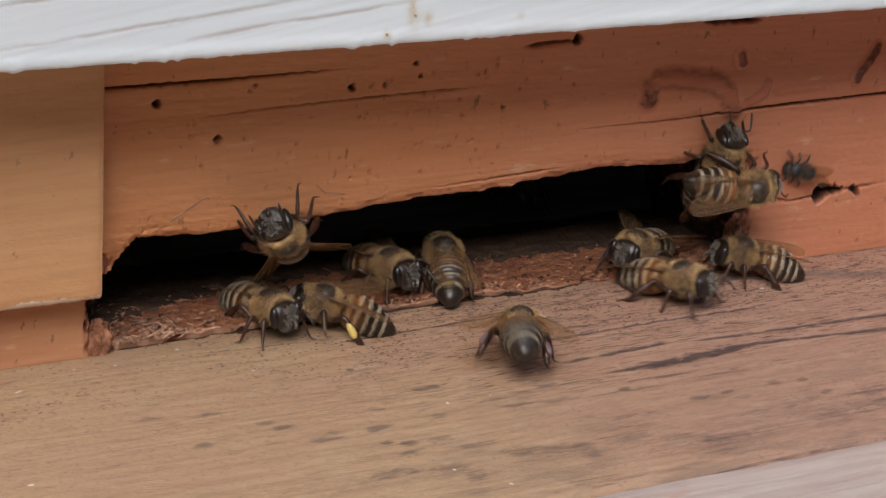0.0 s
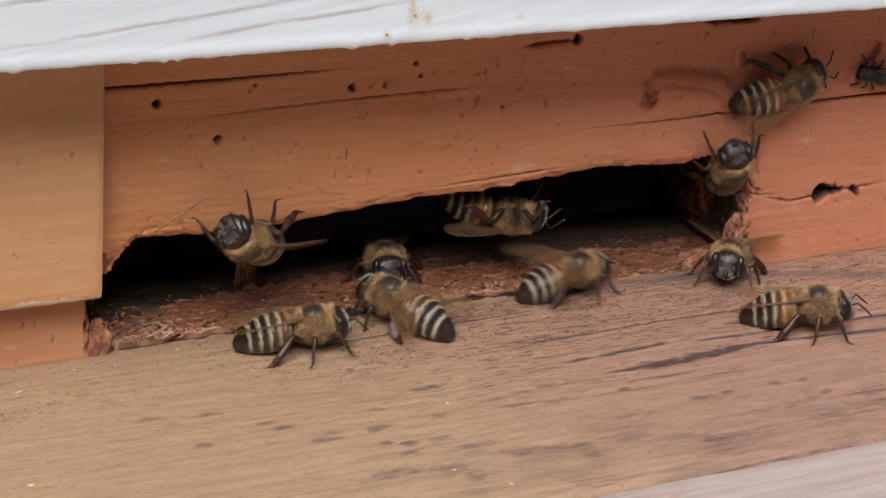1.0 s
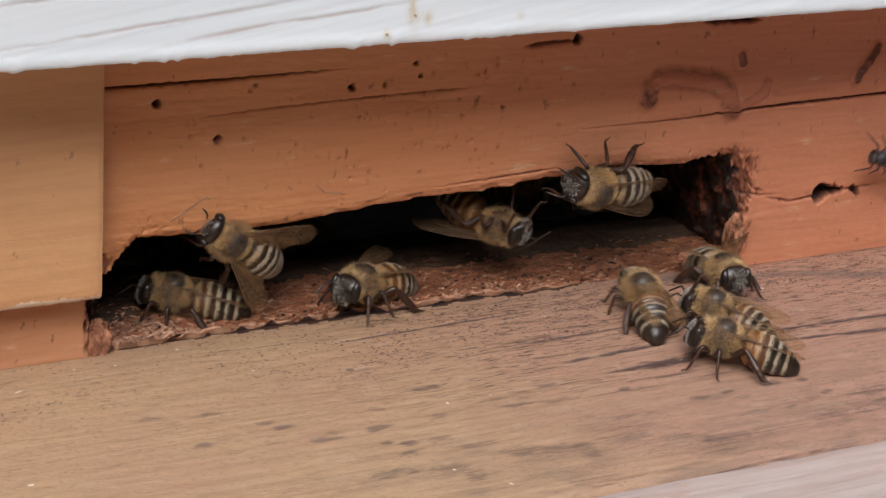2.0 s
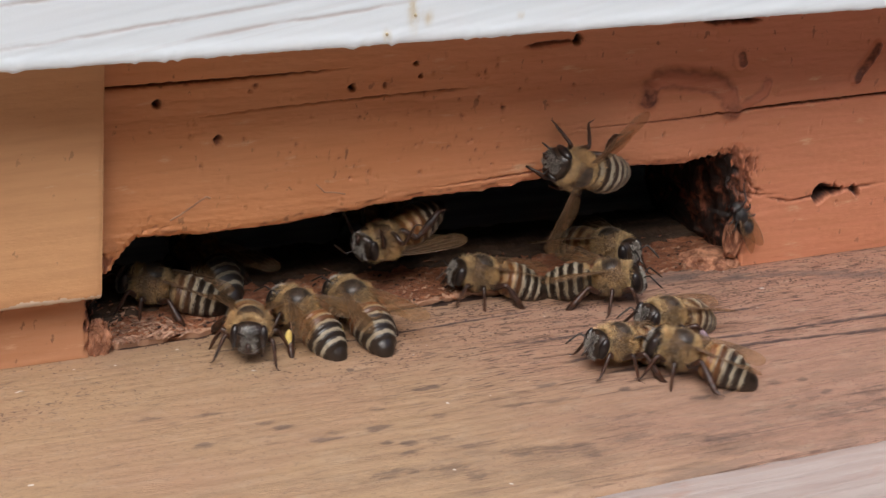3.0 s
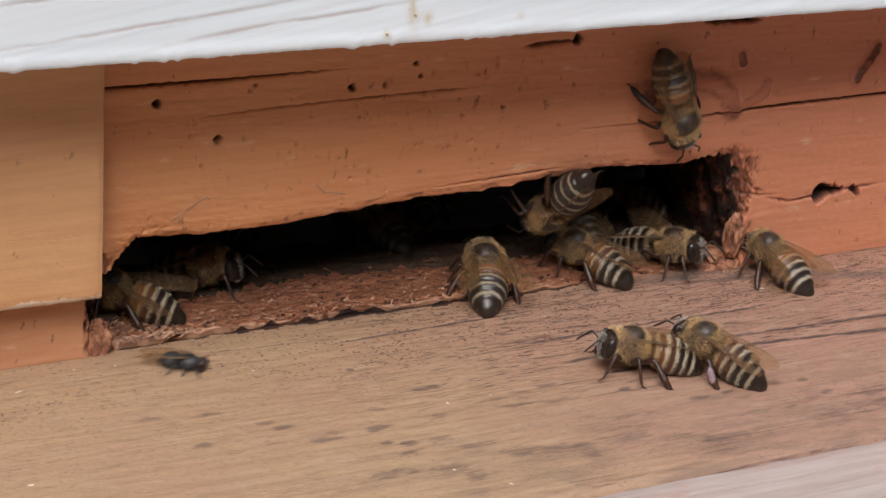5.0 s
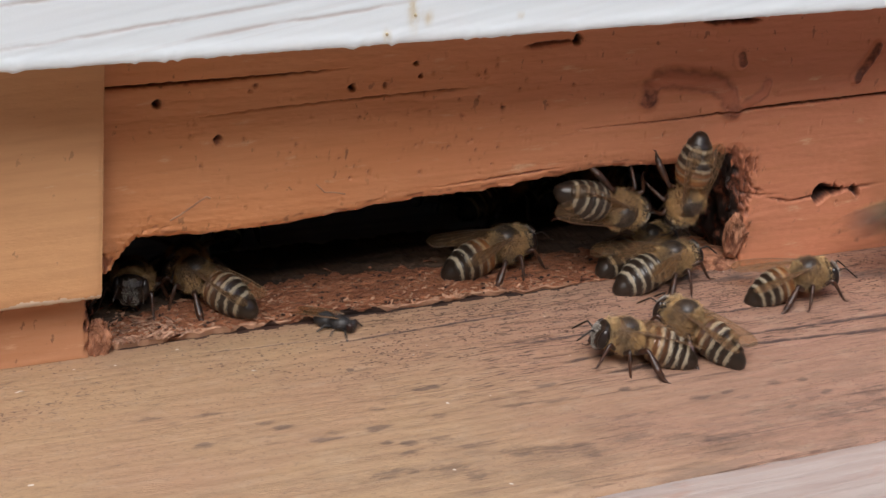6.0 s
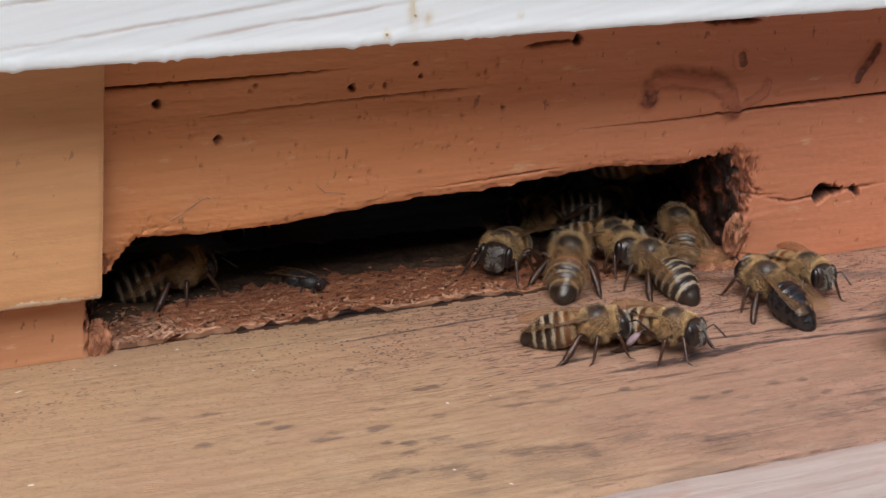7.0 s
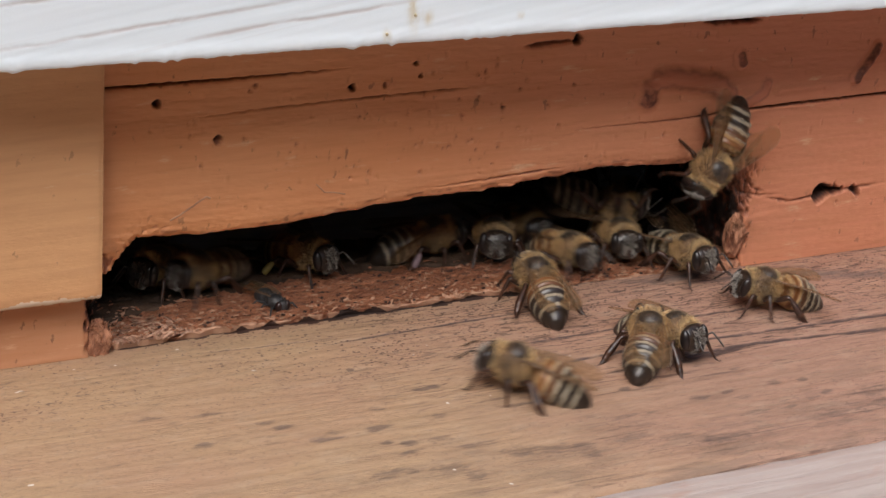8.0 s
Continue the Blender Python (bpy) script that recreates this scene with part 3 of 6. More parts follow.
def lip(x):
    """Broken front edge of the sill, along the threshold."""
    return 1.0 + 0.5 * wob(x * 0.12, 0.5) + 0.4 * wob(x * 0.4, 2.5) + 0.14 * wob(x * 1.1, 4.5) + 0.05 * wob(x * 2.7, 6.5)


def sill_rise(x):
    """How far the sill stands above the landing board: worn away towards one end."""
    return float(np.interp(x, [-36, -10, 8, 20, 36], [0.75, 0.7, 0.5, 0.2, 0.15]))


def hollow(x):
    """Where the broken lip of the sill gets a gap, its shade painted black."""
    return max(bell(x - c, w) for c, w in ((-20.8, 0.8), (-17.9, 1.2), (-13.9, 1.1), (-9.9, 2.0), (-7.0, 1.8), (0.2, 1.2), (3.8, 1.4), (8.0, 1.0)))


def landing_board():
    xs = np.unique(np.round(np.concatenate([np.linspace(-190, -62, 12), np.arange(-60, 72, 0.3), np.linspace(72, 190, 12)]), 3))
    ys = [-36.0]
    while ys[-1] < -0.6:
        fine = any(lo < ys[-1] < hi for lo, hi in ((-18.1, -15.6), (-15.0, -13.0), (-9.6, -8.7), (-4.1, -2.0)))
        ys.append(ys[-1] + (0.09 if fine else 0.24))
    verts, nv = [], 0
    for x in xs:
        x = float(x)
        e = 3.2
        top = []
        for y in ys + [ys[-1] + (e - ys[-1]) * k / 14 for k in range(1, 15)]:
            z = landing_relief(x, y) - 0.02
            if y < -35:
                z -= 0.5 * (-35 - y) ** 2 * (1 + 0.8 * wob(x * 0.5, 1.0))
            top.append((x, y, z))
        col = [(x, -36.0, -19.0)] + top + [(x, e + 0.05, -1.4), (x, e, -19.0)]
        col.append(col[0])
        nv = len(col)
        verts += col
    ob = link("landing_board", verts, grid_faces(len(xs), nv), M_LANDING)
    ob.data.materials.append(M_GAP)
    mark(ob, "crack", lambda x, y, z: seam_marks(x, y) if z > -1.2 else 0.0)
    mark(ob, "stain", stain_marks)
    for p in ob.data.polygons:
        c = p.center * 1000
        # the strip along the sill lip is blackened to paint the shade under it
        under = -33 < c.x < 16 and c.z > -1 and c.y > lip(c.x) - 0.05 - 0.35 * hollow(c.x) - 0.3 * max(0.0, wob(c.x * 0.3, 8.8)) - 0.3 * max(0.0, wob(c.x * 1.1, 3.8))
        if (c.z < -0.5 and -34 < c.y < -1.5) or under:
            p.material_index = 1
    return tagged(ob, "weathered orange landing board with dark cracks and worn grain", "landing board", kind="structure")


def sill_board():
    """Rough floor inside the entrance, a broken layer above the landing board."""
    xs = np.unique(np.round(np.concatenate([np.linspace(-180, -42, 10), np.arange(-40, 44, 0.16), np.linspace(44, 180, 10)]), 3))
    steps = np.concatenate([[0.0, 0.06, 0.14, 0.25, 0.4], np.arange(0.55, 9, 0.17), np.arange(9, 16, 0.3)])
    verts, nv = [], 0
    for x in xs:
        x = float(x)
        e, up = lip(x), sill_rise(x)
        inside = 1.0 if -37 < x < 38 else 0.1
        chip = 0.55 * max(0.0, wob(x * 0.35, 3.3)) + 0.3 * max(0.0, wob(x * 1.1, 1.1)) + 0.05 * wob(x * 3.1, 2.2)
        foot = e + 0.12 + 0.15 * wob(x * 1.2, 9.0)
        brink = up - chip + 0.4 * (0.22 * wob(x * 0.25, e * 0.9, 1) + 0.2 * wob(x * 0.8, e * 1.7, 5)) * inside - 0.1
        col = [(x, e + 0.35, -0.5)] + [(x, foot + (e - foot) * k / 6, brink * k / 6) for k in range(6)]
        for k in steps:
            y = e + float(k)
            r = 0.22 * wob(x * 0.25, y * 0.9, 1) + 0.2 * wob(x * 0.8, y * 1.7, 5) + 0.13 * wob(x * 2.3, y * 3.0, 8) + 0.09 * wob(x * 4.5, y * 6.0, 3)
            left = 1.5 * bell(x + 33.5, 3.5) * bell(y - 2.0, 3.0)
            edge = math.exp(-k / (0.5 + 0.25 * hollow(x)))
            col.append((x, y, up - chip * edge + r * inside * (1 + left) * (1 - 0.6 * edge) - 0.1 * edge))
        nv = len(col)
        verts += col
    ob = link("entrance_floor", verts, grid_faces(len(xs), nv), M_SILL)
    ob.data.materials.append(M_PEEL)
    ob.data.materials.append(M_FLOOR_SHADE)
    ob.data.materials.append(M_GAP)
    for p in ob.data.polygons:
        c = p.center * 1000
        e = c.y - lip(c.x)
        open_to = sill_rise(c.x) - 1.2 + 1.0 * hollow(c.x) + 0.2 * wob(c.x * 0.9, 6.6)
        # blackens the lip's front face, painting in the shade of a gap
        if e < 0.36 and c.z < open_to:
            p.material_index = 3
        elif e < 0.25 + 0.5 * wob(c.x * 0.3, 5.5) + 0.3 * wob(c.x * 1.3, c.y * 2.0, 2.5) and -36 < c.x < 37:
            p.material_index = 1
        # past this ragged border the floor colour is darkened for shade
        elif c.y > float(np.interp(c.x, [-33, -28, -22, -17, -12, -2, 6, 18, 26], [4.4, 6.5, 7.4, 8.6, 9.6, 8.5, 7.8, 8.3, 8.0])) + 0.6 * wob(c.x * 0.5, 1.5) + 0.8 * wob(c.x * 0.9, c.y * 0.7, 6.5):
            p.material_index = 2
        p.use_smooth = e > 0.6
    return tagged(ob, "rough reddish worn wooden floor inside the entrance", "hive floor", kind="structure")


def splinters(name, count, box, size, material, label, seed):
    """Loose flakes of old paint and wood lying on the sill."""
    random.seed(seed)
    verts, faces = [], []
    for _ in range(count):
        x, y = random.uniform(box[0], box[1]), box[2] + (box[3] - box[2]) * random.random() ** 1.6
        l, w, h = random.uniform(*size), random.uniform(0.06, 0.2), random.uniform(0.04, 0.14)
        a, t, z = random.gauss(0, 0.6), random.gauss(0, 0.25), sill_rise(x) + random.uniform(-0.2, 0.15)
        m = Matrix.Translation((x, y, z)) @ Euler((random.gauss(0, 0.3), t, a)).to_matrix().to_4x4()
        b = len(verts)
        for p in ((-l, -w, 0), (l * 0.8, -w * 0.7, 0), (l, w, 0), (-l * 0.7, w * 0.8, 0), (-l * 0.8, -w * 0.7, h), (l * 0.7, -w * 0.5, h), (l * 0.8, w * 0.7, h), (-l * 0.6, w * 0.6, h)):
            verts.append(tuple(m @ Vector(p)))
        faces += [tuple(b + i for i in q) for q in ((0, 3, 2, 1), (4, 5, 6, 7), (0, 1, 5, 4), (1, 2, 6, 5), (2, 3, 7, 6), (3, 0, 4, 7))]
    ob = link(name, verts, faces, material, smooth=False)
    return tagged(ob, label, "debris", kind="stuff")


def edge_strip():
    """Ochre cover strip nailed on the board beside the opening, with a torn lower end."""
    xs = np.concatenate([np.linspace(-190, -56, 8), np.arange(-55, -35.55, 0.3), [-35.6]])
    fr = np.concatenate([np.linspace(0, 0.06, 14), np.linspace(0.06, 1, 60)[1:]])
    verts, nv = [], 0
    for x in xs:
        x = float(x)
        zb = 7.0 + 0.14 * wob(x * 0.7, 1) + 0.2 * wob(x * 2.0, 3) + 0.12 * wob(x * 5, 4)
        col = []
        for f in fr:
            z = zb + f * (33 - zb)
            y = -3.0 + 0.06 * wob(x * 0.1, z * 0.3) + 0.03 * wob(x * 0.7, z * 2) + (0.35 * math.exp(-(z - zb) / 0.25))
            if x > -35.9:
                y += 0.25 * (x + 35.9) / 0.3
            col.append((x, y, z))
        col += [(x, -3, 60), (x, -0.3, 60), (x, -0.3, zb + 0.3)]
        col.append(col[0])
        nv = len(col)
        verts += col
    faces = grid_faces(len(xs), nv)
    n = len(xs)
    faces.append(tuple((n - 1) * nv + j for j in range(nv - 1)))
    ob = link("cover_strip", verts, faces, M_STRIP)
    ob.data.materials.append(M_PRIMER)
    for p in ob.data.polygons:
        c = p.center * 1000
        if c.y < -1.5 and c.z < 7.5 + 0.45 * wob(c.x * 0.5, 4.4) + 0.25 * wob(c.x * 1.9, 2.2):
            p.material_index = 1
    return tagged(ob, "ochre painted wooden cover strip with a torn lower edge", "hive board", kind="structure")


VEINS = ([(-52.0, 33.0), (-47.0, 33.7), (-42.6, 34.1), (-35.8, 34.9), (-31.6, 35.3), (-24.9, 36.0), (-20.0, 36.7)],
         [(-32.0, 33.5), (-28.7, 33.9), (-23.9, 34.5), (-18.9, 34.8), (-14.3, 35.4), (-8.0, 36.1)], [(-52.0, 36.7), (-47.0, 37.2), (-40.0, 37.9)])
# beads of paint on the rail's lower edge: place, half width, drop
BEADS = ((-33.8, 0.3, 0.4), (-32.8, 0.2, 0.4), (-30.2, 0.3, 0.25), (-17.4, 0.6, 0.45), (-13.7, 0.2, 0.5), (-6.6, 0.25, 0.35), (-4.2, 0.7, 0.25), (-45.9, 0.35, 0.45), (-36.2, 0.3, 0.2))


def vein_marks(x, y, z):
    """Grain of the white board that shows through its paint."""
    best = 0.0
    if not 32.4 < z < 38.5 or not -53 < x < -6:
        return best
    for pts in VEINS:
        dist, u = along(x, z + 0.1 * wob(x * 0.4, 7.0) + 0.05 * wob(x * 1.5, 2.0), pts)
        best = max(best, bell(dist, 0.16 * (1 + 0.4 * wob(x * 0.3, 1.0))) * min(1.0, 4 * u + 0.2, 3 * (1 - u) + 0.2))
    return best


def white_rail():
    """White board above the entrance, overhanging the orange one, with paint beads on its lower edge."""
    xs = np.unique(np.round(np.concatenate([np.linspace(-190, -62, 10), np.arange(-60, 60, 0.35), np.linspace(60, 190, 10)]), 3))
    verts, nv = [], 0
    for x in xs:
        x = float(x)
        drip = max(0.0, wob(x * 0.35, 2.2)) ** 2 * 0.25 + max(0.0, wob(x * 1.4, 6.1) - 0.25) * 0.3 + 0.05 * wob(x * 4.0, 3.3)
        drip += sum(h * bell(x - b, w) for b, w, h in BEADS) * 0.55
        zb = 31.92 - drip + 0.06 * wob(x * 2.5, 1)
        col = []
        for k in (0.0, 0.12, 0.3, 0.5, 0.7, 0.9, *np.arange(1.05, 7, 0.13), *np.arange(7.2, 14, 0.5)):
            z = zb + k
            y = -12.5 + 0.14 * math.exp(-k / 0.12) - 0.12 * bell(k - 0.7, 0.5) * (0.5 + 2 * drip) + 0.03 * wob(x * 0.04 + z * 0.02, z * 0.6) + 0.02 * wob(x * 0.1, (z - x * 0.17) * 2.2, 3)
            col.append((x, y + 0.02 * vein_marks(x, 0, z), z))
        col += [(x, -12.5, 250), (x, 10, 250), (x, 10, zb + 0.4), (x, -5, zb + 0.3)]
        col.append(col[0])
        nv = len(col)
        verts += col
    ob = link("white_rail", verts, grid_faces(len(xs), nv), M_WHITE)
    mark(ob, "vein", vein_marks)
    mark(ob, "rust", lambda x, y, z: min(1.0, sum(bell(math.hypot(x - cx, (z - cz) * 0.6), r) for cx, cz, r in ((-11.9, 34.2, 0.5), (-11.8, 33.2, 0.25), (-14.4, 32.7, 0.3), (-10.6, 34.0, 0.35), (-1.7, 33.7, 0.2), (-12.2, 35.3, 0.4)))))
    return tagged(ob, "white painted overhanging hive board with wood grain", "hive board", kind="structure")


def foot_board():
    """Bleached board in front of the landing board."""
    xs = np.concatenate([np.linspace(-190, -30, 12), np.arange(-29, 70, 0.5), np.linspace(70, 190, 10)])
    ys = np.concatenate([np.linspace(-95, -60, 6), np.arange(-59.6, -35.7, 0.4)])
    verts = []
    for x in xs:
        for y in ys:
            x, y = float(x), float(y)
            e = max(0.0, y + 37.2) / 1.4
            verts.append((x, y, 0.1 - 0.3 * abs(wob(x * 0.04, y * 0.5, 2)) - 0.12 * abs(wob(x * 0.15, y * 1.8, 4)) - 1.2 * e * e * (1 + 0.5 * wob(x * 0.4, 3))))
    ob = link("foot_board", verts, grid_faces(len(xs), len(ys)), M_PINK)
    return tagged(ob, "bleached pinkish white wooden board before the landing board", "board", kind="structure")


front_board()
landing_board()
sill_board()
edge_strip()
white_rail()
foot_board()


def chewed_clump(c0, size, count, seed, label):
    """Frayed lump of chewed wood standing in a lower corner of the opening, with loose fibres."""
    rnd = random.Random(seed)
    bm = bmesh.new()
    bmesh.ops.create_icosphere(bm, subdivisions=5, radius=1.0)
    for v in bm.verts:
        c = v.co.copy()
        k = 1 + 0.22 * wob(c.x * 1.6 + seed, c.y * 1.6, c.z * 1.2) + 0.16 * wob(c.x * 4, c.y * 4, c.z * 2 + 3) + 0.10 * wob(c.x * 9, c.y * 9, c.z * 5 + 7)
        v.co = Vector([c0[i] + size[i] * k * c[i] for i in range(3)])
    for _ in range(count):
        x, z = c0[0] + size[0] * rnd.uniform(-1, 1.1), max(0.2, c0[2] + size[2] * rnd.uniform(-0.5, 1))
        p = Vector((x, c0[1] - size[1] * rnd.uniform(0.4, 1.1), z))
        d = Vector((rnd.gauss(0, 0.6), rnd.gauss(-0.3, 0.25), rnd.gauss(0.5, 0.6))).normalized() * rnd.uniform(0.4, 1.2)
        side = d.cross(Vector((rnd.gauss(0, 1), rnd.gauss(0, 1), rnd.gauss(0, 1)))).normalized() * rnd.uniform(0.05, 0.13)
        thick = d.cross(side).normalized() * 0.05
        base = [bm.verts.new(p + side + thick), bm.verts.new(p - side + thick), bm.verts.new(p - thick)]
        tip = bm.verts.new(p + d)
        for i in range(3):
            bm.faces.new((base[i], base[(i + 1) % 3], tip))
        bm.faces.new(base[::-1])
    ob = part("chewed_wood", bm, M_SPLINTER_LUMP, None)
    return tagged(ob, label, "debris", kind="stuff")


chewed_clump((-34.8, 0.9, 1.1), (1.15, 1.0, 2.2), 45, 41, "frayed lump of chewed wood in the corner of the entrance")
chewed_clump((33.4, 2.4, -0.1), (4.2, 2.4, 1.15), 40, 47, "chewed reddish wood at the worn end of the entrance")
chewed_clump((34.3, 0.5, 3.4), (1.2, 0.8, 2.6), 70, 53, "frayed reddish fibres at the gnawed end of the entrance")
splinters("paint_flakes", 320, (-35, 36, 1.2, 10), (0.12, 0.6), M_SILL, "flakes of old reddish paint and wood crumbs", 5)
splinters("paint_flakes", 230, (-35.2, -26, 0.7, 4.5), (0.2, 0.75), M_SPLINTER, "splinters of gnawed wood in the corner of the entrance", 8)
splinters("wood_crumbs", 160, (-34, 34, 1.2, 8.5), (0.06, 0.3), M_GAP, "dark crumbs of gnawed wood on the entrance floor", 23)
splinters("paint_specks", 650, (-35, 36, 1.1, 8), (0.06, 0.36), M_PEEL, "tiny pale specks of old paint on the entrance floor", 15)
splinters("paint_crumbs", 60, (-33, 34, 0.9, 2.4), (0.15, 0.55), M_SILL, "pale chips of paint along the threshold", 9)



def rusty_nail(x, z):
    """Head of a small nail in the white board, flush with its paint."""
    bm = bmesh.new()
    bmesh.ops.create_cone(bm, cap_ends=True, segments=14, radius1=0.16, radius2=0.11, depth=0.2, matrix=Matrix.Translation((x, -12.55, z)) @ Euler((radians(90), 0, 0)).to_matrix().to_4x4())
    return tagged(part("rusty_nail", bm, M_RUST, None), "small rusty nail head in the white board", "nail", "nails in the white board")


def bristle(pts, thick):
    """A paintbrush bristle stuck in the paint of the wall."""
    bm = bmesh.new()
    fine = []
    for k in range(len(pts) - 1):
        for u in (0.0, 0.33, 0.66):
            fine.append(Vector((pts[k][0] + (pts[k + 1][0] - pts[k][0]) * u, -0.04, pts[k][1] + (pts[k + 1][1] - pts[k][1]) * u)))
    fine.append(Vector((pts[-1][0], -0.04, pts[-1][1])))
    loops = []
    for k, p in enumerate(fine):
        d = (fine[min(k + 1, len(fine) - 1)] - fine[max(k - 1, 0)]).normalized()
        w = d.cross(Vector((0, 1, 0)))
        p = p + Vector((0, face_relief(p.x, p.z), 0.06 * wob(p.x * 1.5, p.z * 1.5)))
        loops.append([bm.verts.new(p + thick * (math.cos(2 * math.pi * i / 6) * w + math.sin(2 * math.pi * i / 6) * Vector((0, 1, 0)))) for i in range(6)])
    for a, b in zip(loops, loops[1:]):
        for i in range(6):
            bm.faces.new((a[i], a[(i + 1) % 6], b[(i + 1) % 6], b[i]))
    return tagged(part("brush_bristle", bm, M_PEEL, None), "paintbrush bristle dried into the orange wall paint", "bristle", "bristles in the paint")


for x, z in ((-11.85, 34.35), (-14.4, 32.85)):
    rusty_nail(x, z)
bristle([(-28.5, 12.5), (-27.2, 13.2), (-25.9, 14.0), (-25.1, 14.5), (-24.7, 14.3)], 0.09)
bristle([(-14.4, 14.6), (-13.5, 13.7), (-12.2, 13.5), (-11.4, 13.3)], 0.07)

# plain hive box that closes the inside, and the ground under it
for nm, lo, hi in (("hive_wall_back", (-190, 340, -19), (190, 360, 250)), ("hive_wall_left", (-190, 18.2, -19), (-172, 339.8, 250)),
                   ("hive_wall_right", (172, 18.2, -19), (190, 339.8, 250)), ("hive_lid", (-195, -20, 250.2), (195, 365, 275)), ("hive_stand", (-150, 10, -420), (150, 330, -19.2)), ("hive_bottom", (-190, 2.6, -19), (190, 339.8, -1.6))):
    tagged(slab(nm, lo, hi, M_DARKWOOD), "plain bare wooden hive box board", "hive board", kind="structure")
# unseen dark walls, added to cut off low sky light round the hive
for nm, lo, hi in (("hedge_wall_front", (-1498, -1400, -420), (1498, -1200, 1060)), ("hedge_wall_back", (-1700, 1202, -420), (1700, 1400, 1060)), ("hedge_wall_left", (-1700, -1400, -420), (-1500, 1200, 1060)), ("hedge_wall_right", (1500, -1400, -420), (1700, 1200, 1060))):
    tagged(slab(nm, lo, hi, M_SKY_BLOCK, bevel=30), "unseen dark wall added to block low sky light", "hedge", kind="structure")
bm = bmesh.new()
bmesh.ops.create_grid(bm, x_segments=24, y_segments=24, size=60000)
for v in bm.verts:
    v.co.z = -420
tagged(part("ground", bm, M_GRASS, None), "short grass ground under the hive", "ground", kind="structure")


# ---- bee materials ----
def hair(name, a, b, rough=0.6):
    s = Shader(name)
    col = s.mix(s.island(), a, b)
    rich = s.mix(s.island(), tuple(min(1.0, 1.35 * c) for c in a), tuple(min(1.0, 1.22 * c) for c in b))
    tuft = s.ramp(s.noise(s.coords(1, 1, 1), 0.55, 3, 0.6), 0.4, 0.58)
    col = s.mix(s.random(), col, rich)
    col = s.mix(tuft, s.mix(0.62, col, (0.06, 0.034, 0.014)), col)
    return s.done(col, rough, sheen_weight=0.3)


def chitin(name, a, b, rough=0.3):
    s = Shader(name)
    n = s.noise(s.coords(1, 1, 1), 1.2, 4)
    s.bump(s.noise(s.coords(1, 1, 1), 9.0, 2), 0.25, 0.00005)
    return s.done(s.mix(s.ramp(n, 0.35, 0.65), a, b), rough)


def abdomen_skin():
    """Dark brown plates, each with a pale downy fore band; amber near the waist, a black tip."""
    s = Shader("abdomen_plates")
    n = s.noise(s.coords(1, 1, 1), 1.6, 4)
    x = s.math("ADD", s.axis(0), s.math("MULTIPLY", n, 0.55))
    ring = s.math("FRACT", s.math("MULTIPLY", s.math("ADD", x, 8.0), 1.0 / 1.12))
    amber = s.math("MULTIPLY", s.ramp(s.axis(0), -3.6, -1.4), s.ramp(s.random(), 0.1, 0.75))
    dark = s.mix(amber, (0.026, 0.017, 0.012), (0.19, 0.074, 0.024))
    band = s.math("MULTIPLY", s.ramp(ring, 0.57, 0.7), s.ramp(ring, 0.99, 0.9))
    band = s.math("MULTIPLY", band, s.ramp(s.axis(0), -5.9, -5.6))
    fluff = s.noise(s.coords(1, 3, 3), 2.5, 3)
    pale = s.mix(amber, (0.32, 0.268, 0.19), (0.36, 0.21, 0.09))
    col = s.mix(s.math("MULTIPLY", band, s.ramp(fluff, 0.25, 0.5, 0.6, 1.0)), dark, pale)
    s.bump(s.noise(s.coords(1, 1, 1), 8.0, 2), 0.3, 0.00006)
    return s.done(col, s.ramp(band, 0.0, 1.0, 0.3, 0.75))


def wing_skin():
    s = Shader("wing_membrane")
    tr = s.nt.nodes.new("ShaderNodeBsdfTransparent")
    tr.inputs[0].default_value = (0.93, 0.885, 0.825, 1)
    mx = s.nt.nodes.new("ShaderNodeMixShader")
    mx.inputs[0].default_value = 0.15
    out = s.nt.nodes["Material Output"]
    s.nt.links.new(tr.outputs[0], mx.inputs[1])
    s.nt.links.new(s.bsdf.outputs[0], mx.inputs[2])
    s.nt.links.new(mx.outputs[0], out.inputs[0])
    s.bump(s.noise(s.coords(1, 1, 1), 0.9, 3), 0.5, 0.0002)
    return s.done((0.30, 0.185, 0.10), 0.2)


M_FUZZ = hair("golden_fuzz", (0.205, 0.112, 0.041), (0.65, 0.40, 0.16))
M_RUFF = hair("pale_gold_ruff", (0.44, 0.275, 0.11), (0.78, 0.56, 0.28))
M_BAND = hair("pale_band_hair", (0.22, 0.182, 0.125), (0.46, 0.39, 0.285))
M_FACE = hair("grey_face_hair", (0.20, 0.18, 0.155), (0.46, 0.42, 0.37))
M_SHORT = hair("brown_short_hair", (0.10, 0.06, 0.03), (0.26, 0.17, 0.08))
M_SKIN = chitin("brown_downy_skin", (0.075, 0.038, 0.015), (0.13, 0.07, 0.028), 0.7)
M_PLATE = chitin("brown_back_plate", (0.022, 0.015, 0.011), (0.055, 0.036, 0.024), 0.42)
M_CHITIN = chitin("dark_chitin", (0.014, 0.009, 0.007), (0.035, 0.02, 0.012))
M_BALD = chitin("bald_black_plates", (0.010, 0.009, 0.010), (0.022, 0.018, 0.018), 0.22)
M_LEG = chitin("leg_chitin", (0.02, 0.009, 0.006), (0.062, 0.024, 0.012), 0.38)
M_EYE = chitin("compound_eye", (0.008, 0.006, 0.006), (0.02, 0.012, 0.01), 0.3)
M_ABDOMEN, M_WING = abdomen_skin(), wing_skin()
M_VEIN = chitin("wing_vein", (0.12, 0.07, 0.04), (0.2, 0.12, 0.07), 0.4)
